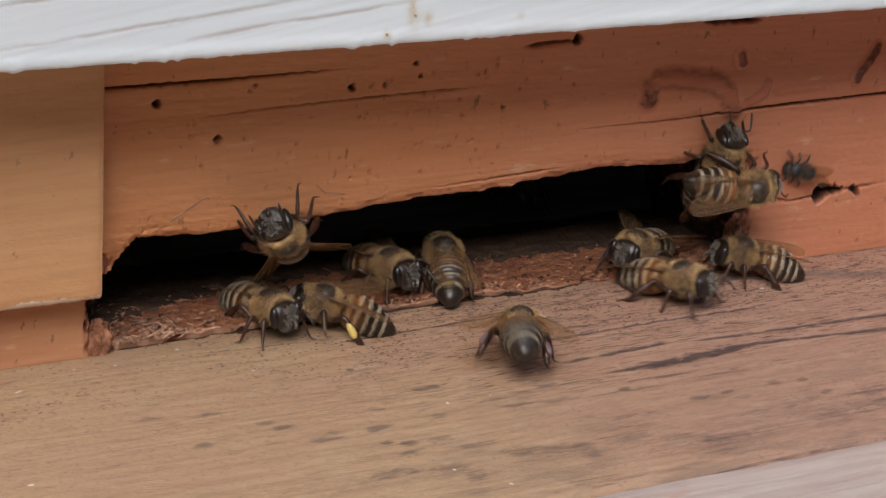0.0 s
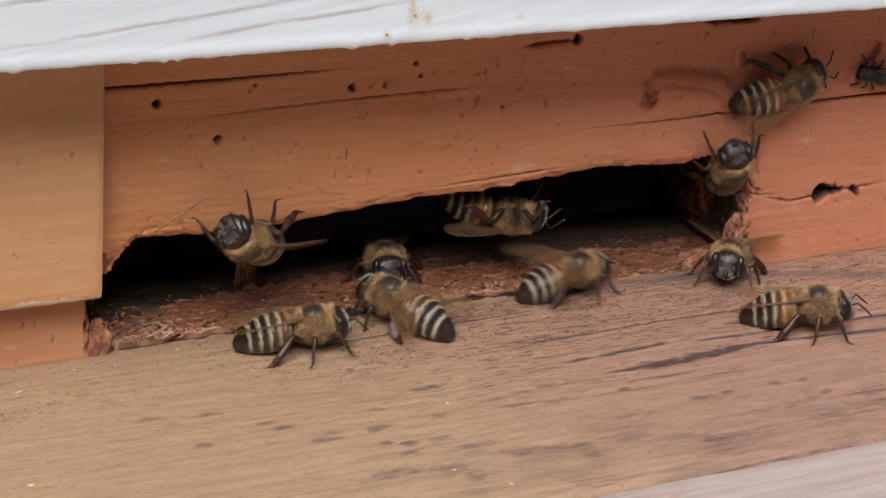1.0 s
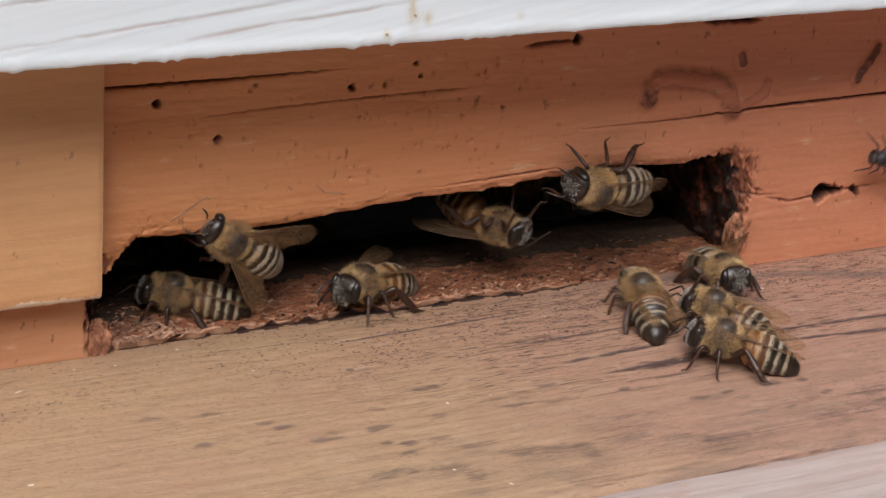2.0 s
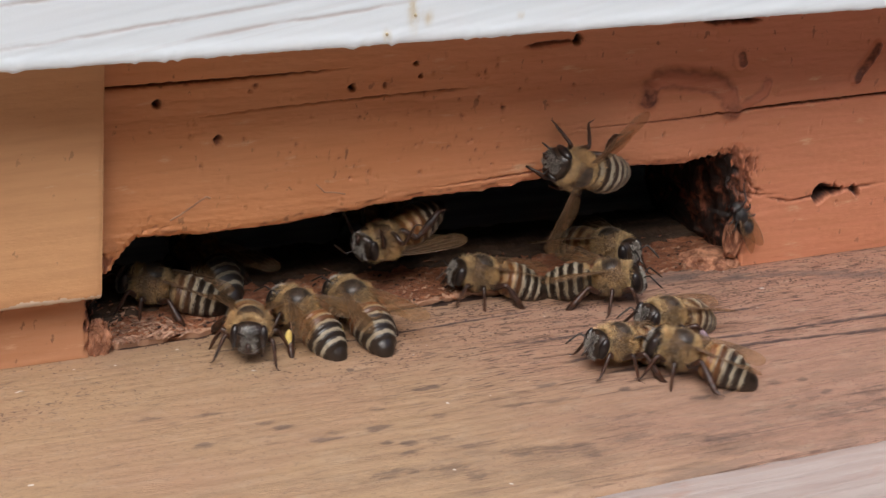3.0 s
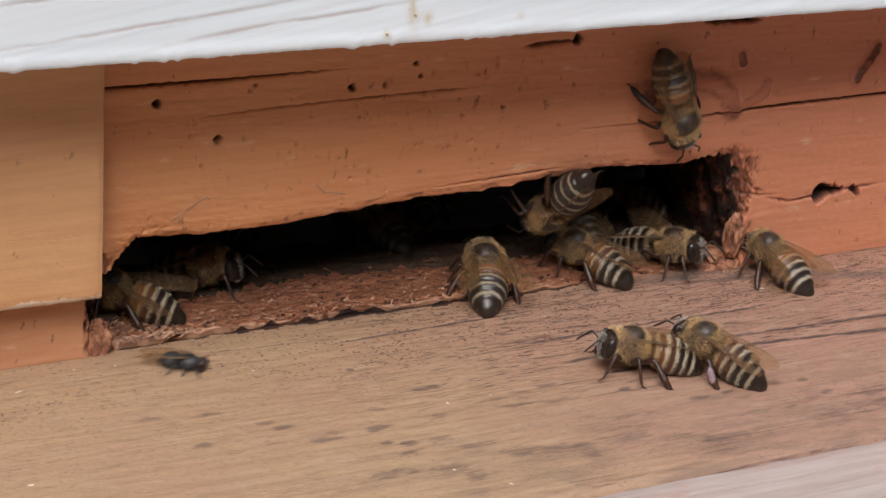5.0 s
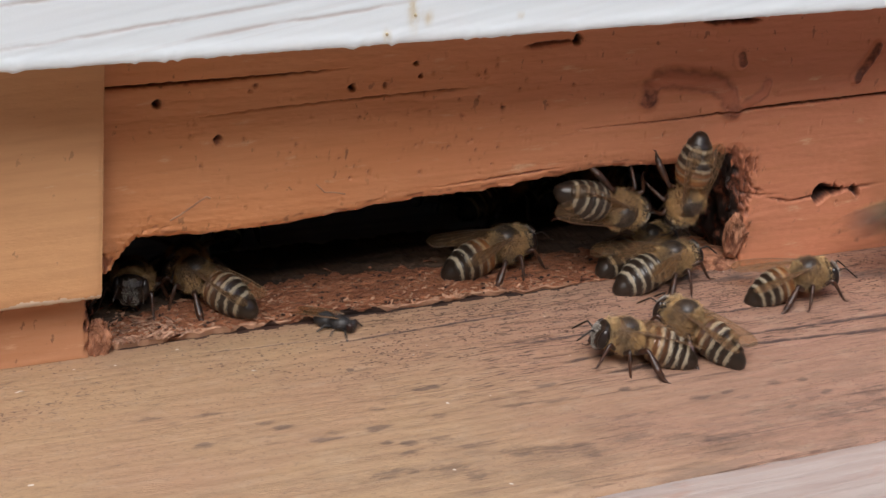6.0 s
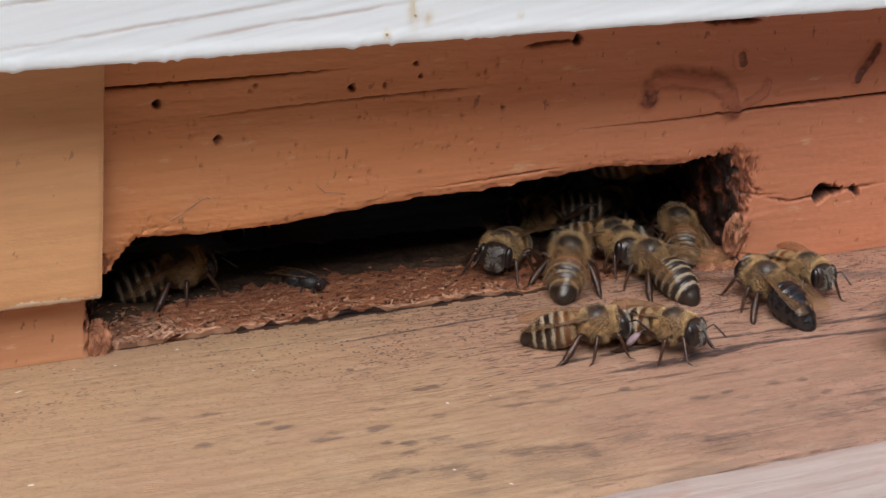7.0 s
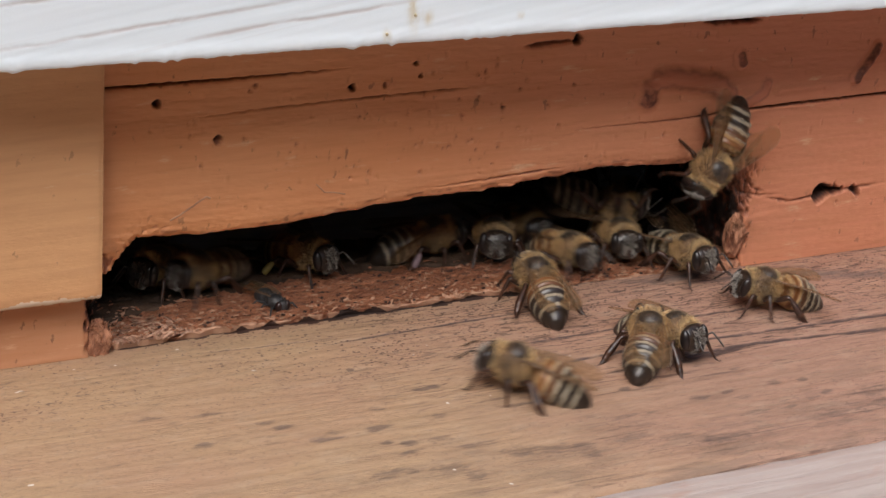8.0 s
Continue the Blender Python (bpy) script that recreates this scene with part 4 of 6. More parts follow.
M_POLLEN = {"yellow": chitin("yellow_pollen", (0.62, 0.45, 0.12), (0.7, 0.55, 0.2), 0.8), "mauve": chitin("mauve_pollen", (0.20, 0.135, 0.155), (0.29, 0.20, 0.22), 0.8)}
M_FLY = chitin("fly_chitin", (0.014, 0.013, 0.014), (0.045, 0.042, 0.042), 0.5)
M_FLYEYE = chitin("fly_eye", (0.016, 0.007, 0.006), (0.028, 0.010, 0.008), 0.3)


# ---- bee shapes, in millimetres: x to the head, z up, feet at z = -2.65 ----
def loft(rings, seg=16, power=2.0):
    """A closed body from rings of centre (x, y, z) and half width and height, across the x axis."""
    bm = bmesh.new()
    loops = []
    for x, y, z, w, h in rings:
        loop = []
        for i in range(seg):
            a = 2 * math.pi * i / seg
            c, s = math.cos(a), math.sin(a)
            loop.append(bm.verts.new((x, y + w * math.copysign(abs(c) ** (2 / power), c), z + h * math.copysign(abs(s) ** (2 / power), s))))
        loops.append(loop)
    for a, b in zip(loops, loops[1:]):
        for i in range(seg):
            bm.faces.new((a[i], a[(i + 1) % seg], b[(i + 1) % seg], b[i]))
    bm.faces.new(loops[0][::-1])
    bm.faces.new(loops[-1])
    bmesh.ops.recalc_face_normals(bm, faces=bm.faces[:])
    return bm


def blob(cx, cy, cz, rx, ry, rz, sub=3):
    bm = bmesh.new()
    bmesh.ops.create_icosphere(bm, subdivisions=sub, radius=1.0)
    for v in bm.verts:
        v.co = Vector((cx + rx * v.co.x, cy + ry * v.co.y, cz + rz * v.co.z))
    return bm


def tube(bm, pts, radii, seg=7):
    """A tapering limb along points."""
    pts = [Vector(p) for p in pts]
    loops = []
    for k, p in enumerate(pts):
        d = (pts[min(k + 1, len(pts) - 1)] - pts[max(k - 1, 0)]).normalized()
        u = d.orthogonal().normalized() if k == 0 else (u - d * u.dot(d)).normalized()
        w = d.cross(u)
        loops.append([bm.verts.new(p + radii[k] * (math.cos(2 * math.pi * i / seg) * u + math.sin(2 * math.pi * i / seg) * w)) for i in range(seg)])
    for a, b in zip(loops, loops[1:]):
        for i in range(seg):
            bm.faces.new((a[i], a[(i + 1) % seg], b[(i + 1) % seg], b[i]))
    bm.faces.new(loops[0][::-1])
    bm.faces.new(loops[-1])
    return bm


def fuzz(roots, length, width, lie, name, material, parent, seed, spread=0.35):
    """Fine hairs as slender blades: roots are (point, normal) in millimetres, lie the way they are combed."""
    rnd = random.Random(seed)
    verts, faces = [], []
    for p, n in roots:
        d = (Vector(n) + Vector(lie) + Vector([rnd.gauss(0, spread) for _ in range(3)])).normalized()
        l = length * rnd.uniform(0.6, 1.25)
        side = d.cross(Vector([rnd.gauss(0, 1) for _ in range(3)])).normalized() * width
        b, p = len(verts), Vector(p)
        sag = Vector((0, 0, -0.12 * l))
        verts += [tuple(p - side), tuple(p + side), tuple(p + d * l * 0.55 + side * 0.7), tuple(p + d * l * 0.55 - side * 0.7), tuple(p + d * l + sag)]
        faces += [(b, b + 1, b + 2, b + 3), (b + 3, b + 2, b + 4)]
    return link(name, verts, faces, material, parent)


def shell_points(count, centre, radii, seed, keep=lambda n: True):
    rnd = random.Random(seed)
    out = []
    while len(out) < count:
        n = Vector([rnd.gauss(0, 1) for _ in range(3)]).normalized()
        if keep(n):
            out.append(((centre[0] + radii[0] * n.x, centre[1] + radii[1] * n.y, centre[2] + radii[2] * n.z), Vector((n.x / radii[0], n.y / radii[1], n.z / radii[2])).normalized()))
    return out


ABD_X0, ABD_X1 = -0.1, -7.0


def abd_size(x):
    u = (x - ABD_X0) / (ABD_X1 - ABD_X0)
    w = 2.32 * (math.sin(math.pi * min(1, u * 1.0) ** 0.62)) ** 0.5 if 0 < u < 1 else 0.0
    return max(0.1, w), -0.05 - 0.9 * u * u


def abdomen_mesh():
    rings = []
    edges = [-0.1 - 1.12 * k for k in range(7)]
    for k in range(6):
        a, b = edges[k], edges[k + 1]
        for u, step in ((0.02, -0.06), (0.3, -0.02), (0.7, 0.04), (0.97, 0.07)):
            x = a + (b - a) * u
            w, z = abd_size(x)
            rings.append((x, 0, z, max(0.12, w + step), max(0.12, w * 0.93 + step)))
    rings.append((-6.95, 0, -0.95, 0.1, 0.1))
    return loft(rings, 22)


def leg_mesh(kind):
    """Left leg; its origin is the joint at the body."""
    bm = bmesh.new()
    if kind == "fore":
        pts = [(0, 0, 0), (0.35, 0.7, -0.25), (1.0, 1.5, 0.35), (1.25, 1.75, 0.2), (1.75, 2.1, -0.8), (2.05, 2.3, -1.35), (2.35, 2.5, -1.75), (2.75, 2.65, -1.8)]
        rad = [0.26, 0.24, 0.25, 0.2, 0.17, 0.15, 0.09, 0.06]
    elif kind == "mid":
        pts = [(0, 0, 0), (0.05, 0.8, -0.3), (-0.1, 2.0, 0.45), (-0.15, 2.3, 0.3), (-0.35, 2.9, -0.8), (-0.45, 3.15, -1.35), (-0.6, 3.35, -1.75), (-0.85, 3.7, -1.8)]
        rad = [0.27, 0.25, 0.26, 0.2, 0.18, 0.15, 0.09, 0.06]
    else:
        pts = [(0, 0, 0), (-0.45, 0.75, -0.3), (-1.5, 1.7, 0.5), (-1.85, 1.95, 0.35), (-3.0, 2.55, -0.85), (-3.35, 2.7, -1.15), (-3.9, 2.85, -1.65), (-4.5, 3.05, -1.78), (-4.9, 3.2, -1.8)]
        rad = [0.28, 0.27, 0.3, 0.22, 0.42, 0.34, 0.28, 0.1, 0.06]
    pts = [(x, y * 0.95, z * 1.28 if z < 0 else z) for x, y, z in pts]
    rad = [1.22 * r for r in rad]
    fine, fr = [], []
    for k in range(len(pts) - 1):
        for u in (0.0, 0.35, 0.7):
            fine.append(tuple(pts[k][i] + (pts[k + 1][i] - pts[k][i]) * u for i in range(3)))
            fr.append((rad[k] + (rad[k + 1] - rad[k]) * u) * (0.86 if u == 0.0 and k else 1.0))
    fine.append(pts[-1])
    fr.append(rad[-1])
    tube(bm, fine, fr, 7)
    end = Vector(pts[-1])
    for s in (-0.12, 0.12):
        tube(bm, [end, end + Vector((0.15 * (1 if kind == "fore" else -0.6), 0.15 + s, 0.02)), end + Vector((0.2 * (1 if kind == "fore" else -0.6), 0.22 + s, -0.08))], [0.05, 0.04, 0.015], 5)
    return bm


def wing_outline(hind):
    """Half widths of the wing along its length, as (distance, fore edge, hind edge)."""
    if hind:
        return [(0, 0.12, -0.12), (1.0, 0.3, -0.45), (2.2, 0.42, -1.0), (3.6, 0.4, -1.35), (4.9, 0.3, -1.2), (5.8, 0.1, -0.75), (6.2, -0.1, -0.35)]
    return [(0, 0.15, -0.15), (1.2, 0.28, -0.5), (2.8, 0.36, -1.1), (4.6, 0.42, -1.75), (6.4, 0.4, -2.2), (7.8, 0.25, -2.2), (8.5, -0.1, -1.8), (8.9, -0.6, -1.2)]


def wing(parent, side, hind, name):
    """A clear wing with veins, its origin at the shoulder, reaching back along -x."""
    o = wing_outline(hind)
    bm = bmesh.new()
    rows = []
    for d, a, b in o:
        cam_ = 0.12 * math.sin(d * 0.5)
        rows.append([bm.verts.new((-d, side * (a + (b - a) * u), cam_ + 0.07 * math.sin(u * 9) * (d / 9))) for u in (0, 0.2, 0.4, 0.6, 0.8, 1.0)])
    for a, b in zip(rows, rows[1:]):
        for i in range(5):
            bm.faces.new((a[i], a[i + 1], b[i + 1], b[i]))
    top = bm.faces[:]
    ext = bmesh.ops.extrude_face_region(bm, geom=top)
    for v in [g for g in ext["geom"] if isinstance(g, bmesh.types.BMVert)]:
        v.co.z += 0.03
    bmesh.ops.recalc_face_normals(bm, faces=bm.faces[:])
    ob = part(name, bm, M_WING, parent)
    vb = bmesh.new()
    for u, r in ((0.02, 0.05), (0.22, 0.03), (0.42, 0.026), (0.64, 0.024)):
        last = len(o) - (1 if u < 0.1 else 2)
        tube(vb, [(-d, side * (a + (b - a) * u), 0.12 * math.sin(d * 0.5) + 0.015 + 0.07 * math.sin(u * 9) * (d / 9)) for d, a, b in o[:last]], [max(0.015, r * (1 - 0.07 * k)) for k in range(last)], 4)
    if not hind:
        for d, u0, u1 in ((4.0, 0.02, 0.42), (5.6, 0.22, 0.64), (6.6, 0.02, 0.42), (3.0, 0.42, 0.64)):
            a, b = np.interp(d, [q[0] for q in o], [q[1] for q in o]), np.interp(d, [q[0] for q in o], [q[2] for q in o])
            tube(vb, [(-d, side * (a + (b - a) * u0), 0.12 * math.sin(d * 0.5) + 0.02), (-d - 0.4, side * (a + (b - a) * u1), 0.12 * math.sin(d * 0.5) + 0.02)], [0.03, 0.03], 4)
    part("vein", vb, M_VEIN, ob, "brown wing veins")
    return ob


WING_REST = {("fore", 1): (1.9, 1.25, 1.8, 14, -5, -9), ("fore", -1): (1.9, -1.25, 1.8, -14, -5, 9), ("hind", 1): (1.2, 1.2, 1.5, 12, -7, -3), ("hind", -1): (1.2, -1.2, 1.5, -12, -7, 3)}
LEG_AT = {"fore": (3.1, 0.85, -0.95), "mid": (2.1, 0.95, -1.15), "hind": (1.1, 0.9, -1.05)}


STANCE = pose(0, 0, 0.00015, 0, -9, 0)


def joint(x, y, z, rx=0, ry=0, rz=0):
    return pose(x * MM, y * MM, z * MM, rx, ry, rz)


def make_bee(name, bald=False):
    """One worker bee: thorax, head with eyes and antennae, banded abdomen, six legs, four wings."""
    bee = new(name)
    bee.empty_display_size = 0.003
    th = part("thorax", loft([(4.15, 0, 0.0, 0.5, 0.5), (3.85, 0, 0.05, 1.15, 1.15), (3.2, 0, 0.15, 1.65, 1.65), (2.3, 0, 0.2, 1.85, 1.8), (1.3, 0, 0.15, 1.7, 1.6), (0.5, 0, 0.05, 1.15, 1.15), (0.05, 0, -0.05, 0.6, 0.6)], 18), M_SKIN, bee, "dark thorax under golden fur")
    coat = lambda n: n.z > -0.85 and not (n.z > 0.4 and abs(n.x - 0.06) < 0.66 and abs(n.y) < 0.68)
    fuzz(shell_points(6500, (2.2, 0, 0.12), (1.97, 1.8, 1.74), 3, coat), 0.72, 0.017, (-0.2, 0, 0.1), "fur", M_FUZZ, th, 31, 0.4)
    fuzz(shell_points(1300, (2.2, 0, 0.15), (1.97, 1.75, 1.74), 8, lambda n: (n.x < -0.45 and n.z > 0.25) or (n.x > 0.62 and n.z > 0.1)), 0.6, 0.014, (-0.3, 0, 0.3), "collar", M_RUFF, th, 32, 0.35)
    part("back_plate", blob(2.15, 0, 0.9, 1.46, 1.38, 1.24, 3), M_PLATE, th, "bare dark brown back plate")
    fuzz(shell_points(650, (2.2, 0, 0.12), (1.95, 1.75, 2.02), 4, lambda n: n.z > 0.6), 0.3, 0.010, (-0.5, 0, 0), "short_fur", M_SHORT, th, 33)
    hd = part("head", loft([(4.2, 0, -0.2, 0.7, 0.7), (4.4, 0, -0.25, 1.5, 1.25), (4.75, 0, -0.4, 1.78, 1.5), (5.1, 0, -0.55, 1.62, 1.5), (5.4, 0, -0.8, 1.25, 1.3), (5.62, 0, -1.05, 0.8, 0.95), (5.7, 0, -1.2, 0.4, 0.5)], 20, 2.2), M_CHITIN, bee, "black head with grey face hair")
    fuzz(shell_points(1900, (4.98, 0, -0.55), (0.84, 1.66, 1.5), 5, lambda n: abs(n.y) < 0.46 + 0.3 * wob(n.z * 5, n.y * 7, 2.0) and n.x > 0.0 and n.z < 0.75 + 0.3 * wob(n.y * 6, n.z * 6, 9.0)), 0.26, 0.018, (0.2, 0, 0.2), "face_fur", M_FACE, hd, 37)
    fuzz(shell_points(1500, (4.4, 0, -0.1), (0.5, 1.55, 1.45), 6, lambda n: n.x < 0.3), 0.55, 0.013, (0.1, 0, 0.25), "ruff", M_RUFF, hd, 38)
    for s in (1, -1):
        part("eye", blob(4.9, s * 1.42, -0.42, 0.6, 0.48, 1.2, 3), M_EYE, hd, "glossy black eye")
        bm = bmesh.new()
        tube(bm, [(5.6, s * 0.35, -0.45), (6.0, s * 0.7, -0.1), (6.45, s * 1.15, 0.15), (6.6, s * 1.25, 0.05), (7.1, s * 1.4, -0.55), (7.55, s * 1.5, -1.1), (7.75, s * 1.52, -1.35)], [0.1, 0.09, 0.1, 0.1, 0.115, 0.11, 0.06], 6)
        part("antenna", bm, M_CHITIN, hd)
    bm = bmesh.new()
    tube(bm, [(5.7, 0, -1.1), (5.85, 0, -1.6), (5.7, 0, -2.0)], [0.35, 0.25, 0.1], 8)
    part("mouthparts", bm, M_LEG, hd)
    ab = part("abdomen", abdomen_mesh(), M_BALD if bald else M_ABDOMEN, bee, "glossy black hairless abdomen" if bald else "dark abdomen with pale bands")
    if not bald:
        rnd = random.Random(9)
        for k in range(1, 6):
            roots = []
            x0 = -0.1 - 1.12 * k + 0.36
            n_hair = (700, 640, 560, 400, 60)[k - 1]
            for _ in range(n_hair):
                x = x0 + 0.02 + rnd.uniform(-0.12, 0.12)
                a = rnd.uniform(-0.35, math.pi + 0.35)
                w, z = abd_size(x)
                roots.append(((x, (w + 0.03) * math.cos(a), z + (w * 0.93 + 0.03) * math.sin(a)), (0.1, math.cos(a), math.sin(a))))
            fuzz(roots, 0.19, 0.015, (-2.6, 0, 0), "hair_band", M_BAND if k > 1 else M_FUZZ, ab, 50 + k, 0.2)
        roots = []
        for _ in range(380):
            x = rnd.uniform(-0.9, -0.2)
            a = rnd.uniform(-0.3, math.pi + 0.3)
            w, z = abd_size(x)
            roots.append(((x, w * math.cos(a), z + w * 0.93 * math.sin(a)), (0.3, math.cos(a), math.sin(a))))
        fuzz(roots, 0.5, 0.02, (-0.8, 0, 0.1), "fur", M_FUZZ, ab, 71)
    for kind in ("fore", "mid", "hind"):
        for s in (1, -1):
            bm = leg_mesh(kind)
            if s < 0:
                bmesh.ops.scale(bm, vec=(1, -1, 1), verts=bm.verts)
                bmesh.ops.reverse_faces(bm, faces=bm.faces[:])
            bmesh.ops.recalc_face_normals(bm, faces=bm.faces[:])
            lg = part(kind + "_leg", bm, M_LEG, bee)
            x, y, z = LEG_AT[kind]
            lg.matrix_basis = joint(x, s * y, z + 0.62)
    for (kind, s), q in WING_REST.items():
        w = wing(bee, s, kind == "hind", kind + "_wing")
        w.matrix_basis = joint(*q)
    th.matrix_basis = STANCE @ Matrix.Diagonal((1.0, 1.1, 1.06, 1.0))
    hd.matrix_basis = STANCE @ joint(-0.22, 0, 0.03) @ Matrix.Diagonal((1.05, 1.06, 1.05, 1.0))
    ab.matrix_basis = STANCE
    return bee


def make_fly():
    """A small dark fly."""
    fly = new("fly")
    part("thorax", blob(0.9, 0, 0, 1.3, 1.05, 1.0, 2), M_FLY, fly)
    part("abdomen", loft([(0.1, 0, 0, 0.5, 0.5), (-0.5, 0, 0, 1.05, 0.95), (-1.3, 0, -0.05, 1.2, 1.0), (-2.2, 0, -0.15, 0.8, 0.65), (-2.7, 0, -0.2, 0.15, 0.15)], 12), M_FLY, fly)
    fuzz(shell_points(260, (0.6, 0, 0), (1.6, 1.05, 0.98), 14, lambda n: n.z > -0.2), 0.45, 0.016, (-0.5, 0, 0.2), "bristles", M_FLY, fly, 45)
    hd = part("head", blob(2.35, 0, -0.1, 0.55, 0.95, 0.8, 2), M_FLY, fly)
    for s in (1, -1):
        part("eye", blob(2.4, s * 0.62, 0.0, 0.48, 0.42, 0.68, 2), M_FLYEYE, hd, "dull red eye")
        w = wing(fly, s, True, "wing")
        w.matrix_basis = joint(1.0, s * 0.7, 0.85, s * 8, -6, -s * 4)
        for x, reach in ((1.6, 1.6), (0.9, -0.3), (0.3, -2.0)):
            bm = bmesh.new()
            tube(bm, [(0, 0, 0), (reach * 0.4, s * 1.0, 0.35), (reach * 0.75, s * 1.6, -0.5), (reach, s * 2.0, -1.15), (reach * 1.15, s * 2.3, -1.2)], [0.14, 0.13, 0.1, 0.06, 0.04], 5)
            part("leg", bm, M_FLY, fly).matrix_basis = joint(x, s * 0.6, -0.4)
    return fly


def pollen(bee, colour):
    """A load of pollen packed on the outer side of each hind shank."""
    for leg in [ob for ob in bee.children if ob.name.split(".")[0] == "hind_leg"]:
        s = 1 if leg.matrix_basis.translation.y > 0 else -1
        bm = bmesh.new()
        tube(bm, [(-1.95, s * 2.05, 0.15), (-2.15, s * 2.2, -0.05), (-2.5, s * 2.42, -0.45), (-2.85, s * 2.58, -0.95), (-3.05, s * 2.62, -1.25), (-3.15, s * 2.62, -1.4)], [0.1, 0.3, 0.43, 0.46, 0.34, 0.1], 10)
        part("pollen_load", bm, M_POLLEN[colour], leg, colour + " pollen load")


def at(x, y, z, yaw, lean=0.0, pitch=0.0):
    """A pose on a surface, in millimetres: lean 0 on the floor, 90 on the wall, 180 under a ceiling; yaw is the heading in that surface."""
    return Matrix.Translation((x * MM, y * MM, z * MM)) @ pose(0, 0, 0, lean) @ pose(0, 0, 0, 0, 0, yaw) @ pose(0, 0, 0, 0, -pitch, 0)


def spread_wings(bee, out, up):
    """Fix the wings held out from the body by so many degrees."""
    for ob in bee.children:
        base = ob.name.split(".")[0]
        if base in ("fore_wing", "hind_wing"):
            kind = base.split("_")[0]
            s = 1 if ob.matrix_basis.translation.y > 0 else -1
            x, y, z, rx, ry, rz = WING_REST[(kind, s)]
            ob.matrix_basis = joint(x, y, z, rx, ry + up, rz - s * out * (1.0 if kind == "fore" else 0.8))


def beat(bee, spans, out, up, seed, low=-0.3):
    """Wings that whirr within the given spans of time and rest folded otherwise."""
    rnd = random.Random(seed)
    for ob in bee.children:
        base = ob.name.split(".")[0]
        if base not in ("fore_wing", "hind_wing"):
            continue
        kind = base.split("_")[0]
        s = 1 if ob.matrix_basis.translation.y > 0 else -1
        x, y, z, rx, ry, rz = WING_REST[(kind, s)]
        rest = joint(x, y, z, rx, ry, rz)
        rows = [] if spans[0][0] < 0.12 else [(0.0, rest)]
        for t0, t1 in spans:
            if t0 > 0.12:
                rows.append((t0 - 0.1, rest))
            for k in range(int(round((t1 - t0) * FPS)) + 1):
                u = (1 if k % 2 else low) * rnd.uniform(0.8, 1.1)
                rows.append((t0 + k / FPS, joint(x, y, z, rx, ry + up * u, rz - s * out)))
            if t1 < 7.85:
                rows.append((t1 + 0.12, rest))
        if spans[-1][1] < 7.85:
            rows.append((8.0, rest))
        walk(ob, rows)


def gait(bee, seed, pace=0.24, swing=13.0):
    """Six legs that step in two alternating threes, all through the clip."""
    rnd = random.Random(seed)
    lead = rnd.random()
    order = {"fore": 0, "mid": 1, "hind": 0}
    for ob in bee.children:
        base = ob.name.split(".")[0]
        if not base.endswith("_leg"):
            continue
        kind = base[:-4]
        s = 1 if ob.matrix_basis.translation.y > 0 else -1
        x, y, z = LEG_AT[kind]
        half = 0.5 if (order[kind] + (s > 0)) % 2 else 0.0
        off_z, off_x = rnd.gauss(0, 7), rnd.gauss(0, 5)
        rows = []
        for k in range(0, 41):
            t = 0.2 * k
            ph = 2 * math.pi * (t / pace * 0.37 + half + lead)
            amp = swing * (0.5 + 0.5 * math.sin(t * 1.3 + seed))
            rows.append((t, joint(x, s * y, z + 0.62, s * (off_x + max(0.0, math.sin(ph)) * 5), 0, off_z + s * amp * math.cos(ph))))
        walk(ob, rows)


# ---- the bees ----
random.seed(21)
WORKER = make_bee("honey_bee")
tagged(WORKER, "worker honey bee with golden fur and pale banded abdomen", "bee", "bees at the hive entrance")
ELDER = make_bee("honey_bee", bald=True)
tagged(ELDER, "old honey bee with a bald glossy black abdomen", "bee", "bees at the hive entrance")
INSECTS = {"a1": WORKER, "z1": ELDER}
LOOKS = {"b1": "", "c1": "worker honey bee with yellow pollen on its hind legs", "d1": "", "e1": "", "f1": "worker honey bee with mauve pollen on its hind legs", "g1": "", "h1": "",
         "n1": "golden honey bee meeting others on the landing board", "q1": "honey bee whirring its wings on the landing board", "r1": "honey bee landing on the weathered landing board",
         "j1": "honey bee crawling over the orange hive wall", "o1": "honey bee hanging from the gnawed lip of the entrance", "l1": "honey bee walking upside down in the dark entrance",
         "w1": "", "v1": "", "x1": "", "y1": "", "s1": ""}
for key, words in LOOKS.items():
    INSECTS[key] = copy_thing(WORKER, Matrix())
    if words:
        INSECTS[key]["label"] = words
tagged(WORKER, "honey bee clinging to the upper lip of the entrance")
pollen(INSECTS["c1"], "yellow")
pollen(INSECTS["f1"], "mauve")
pollen(INSECTS["q1"], "mauve")
INSECTS["k1"] = tagged(make_fly(), "small dark fly on the orange hive wall", "fly")
INSECTS["k2"] = copy_thing(INSECTS["k1"], Matrix())
INSECTS["k2"]["label"] = "small dark fly walking over the landing board"
rnd = random.Random(77)
SIZES = {key: rnd.uniform(0.82, 0.89) for key in sorted(INSECTS)}
for key, bee in INSECTS.items():
    if key in ("k1", "k2"):
        bee.scale = (0.8,) * 3
        continue
    bee.scale = (SIZES[key],) * 3
    spread_wings(bee, rnd.uniform(13, 31), rnd.uniform(-2, 8))
    for ob in bee.children:
        if ob.name.startswith("abdomen"):
            ob.matrix_basis = STANCE @ joint(0, 0, 0, 0, rnd.uniform(-5, 6), rnd.uniform(-9, 9))


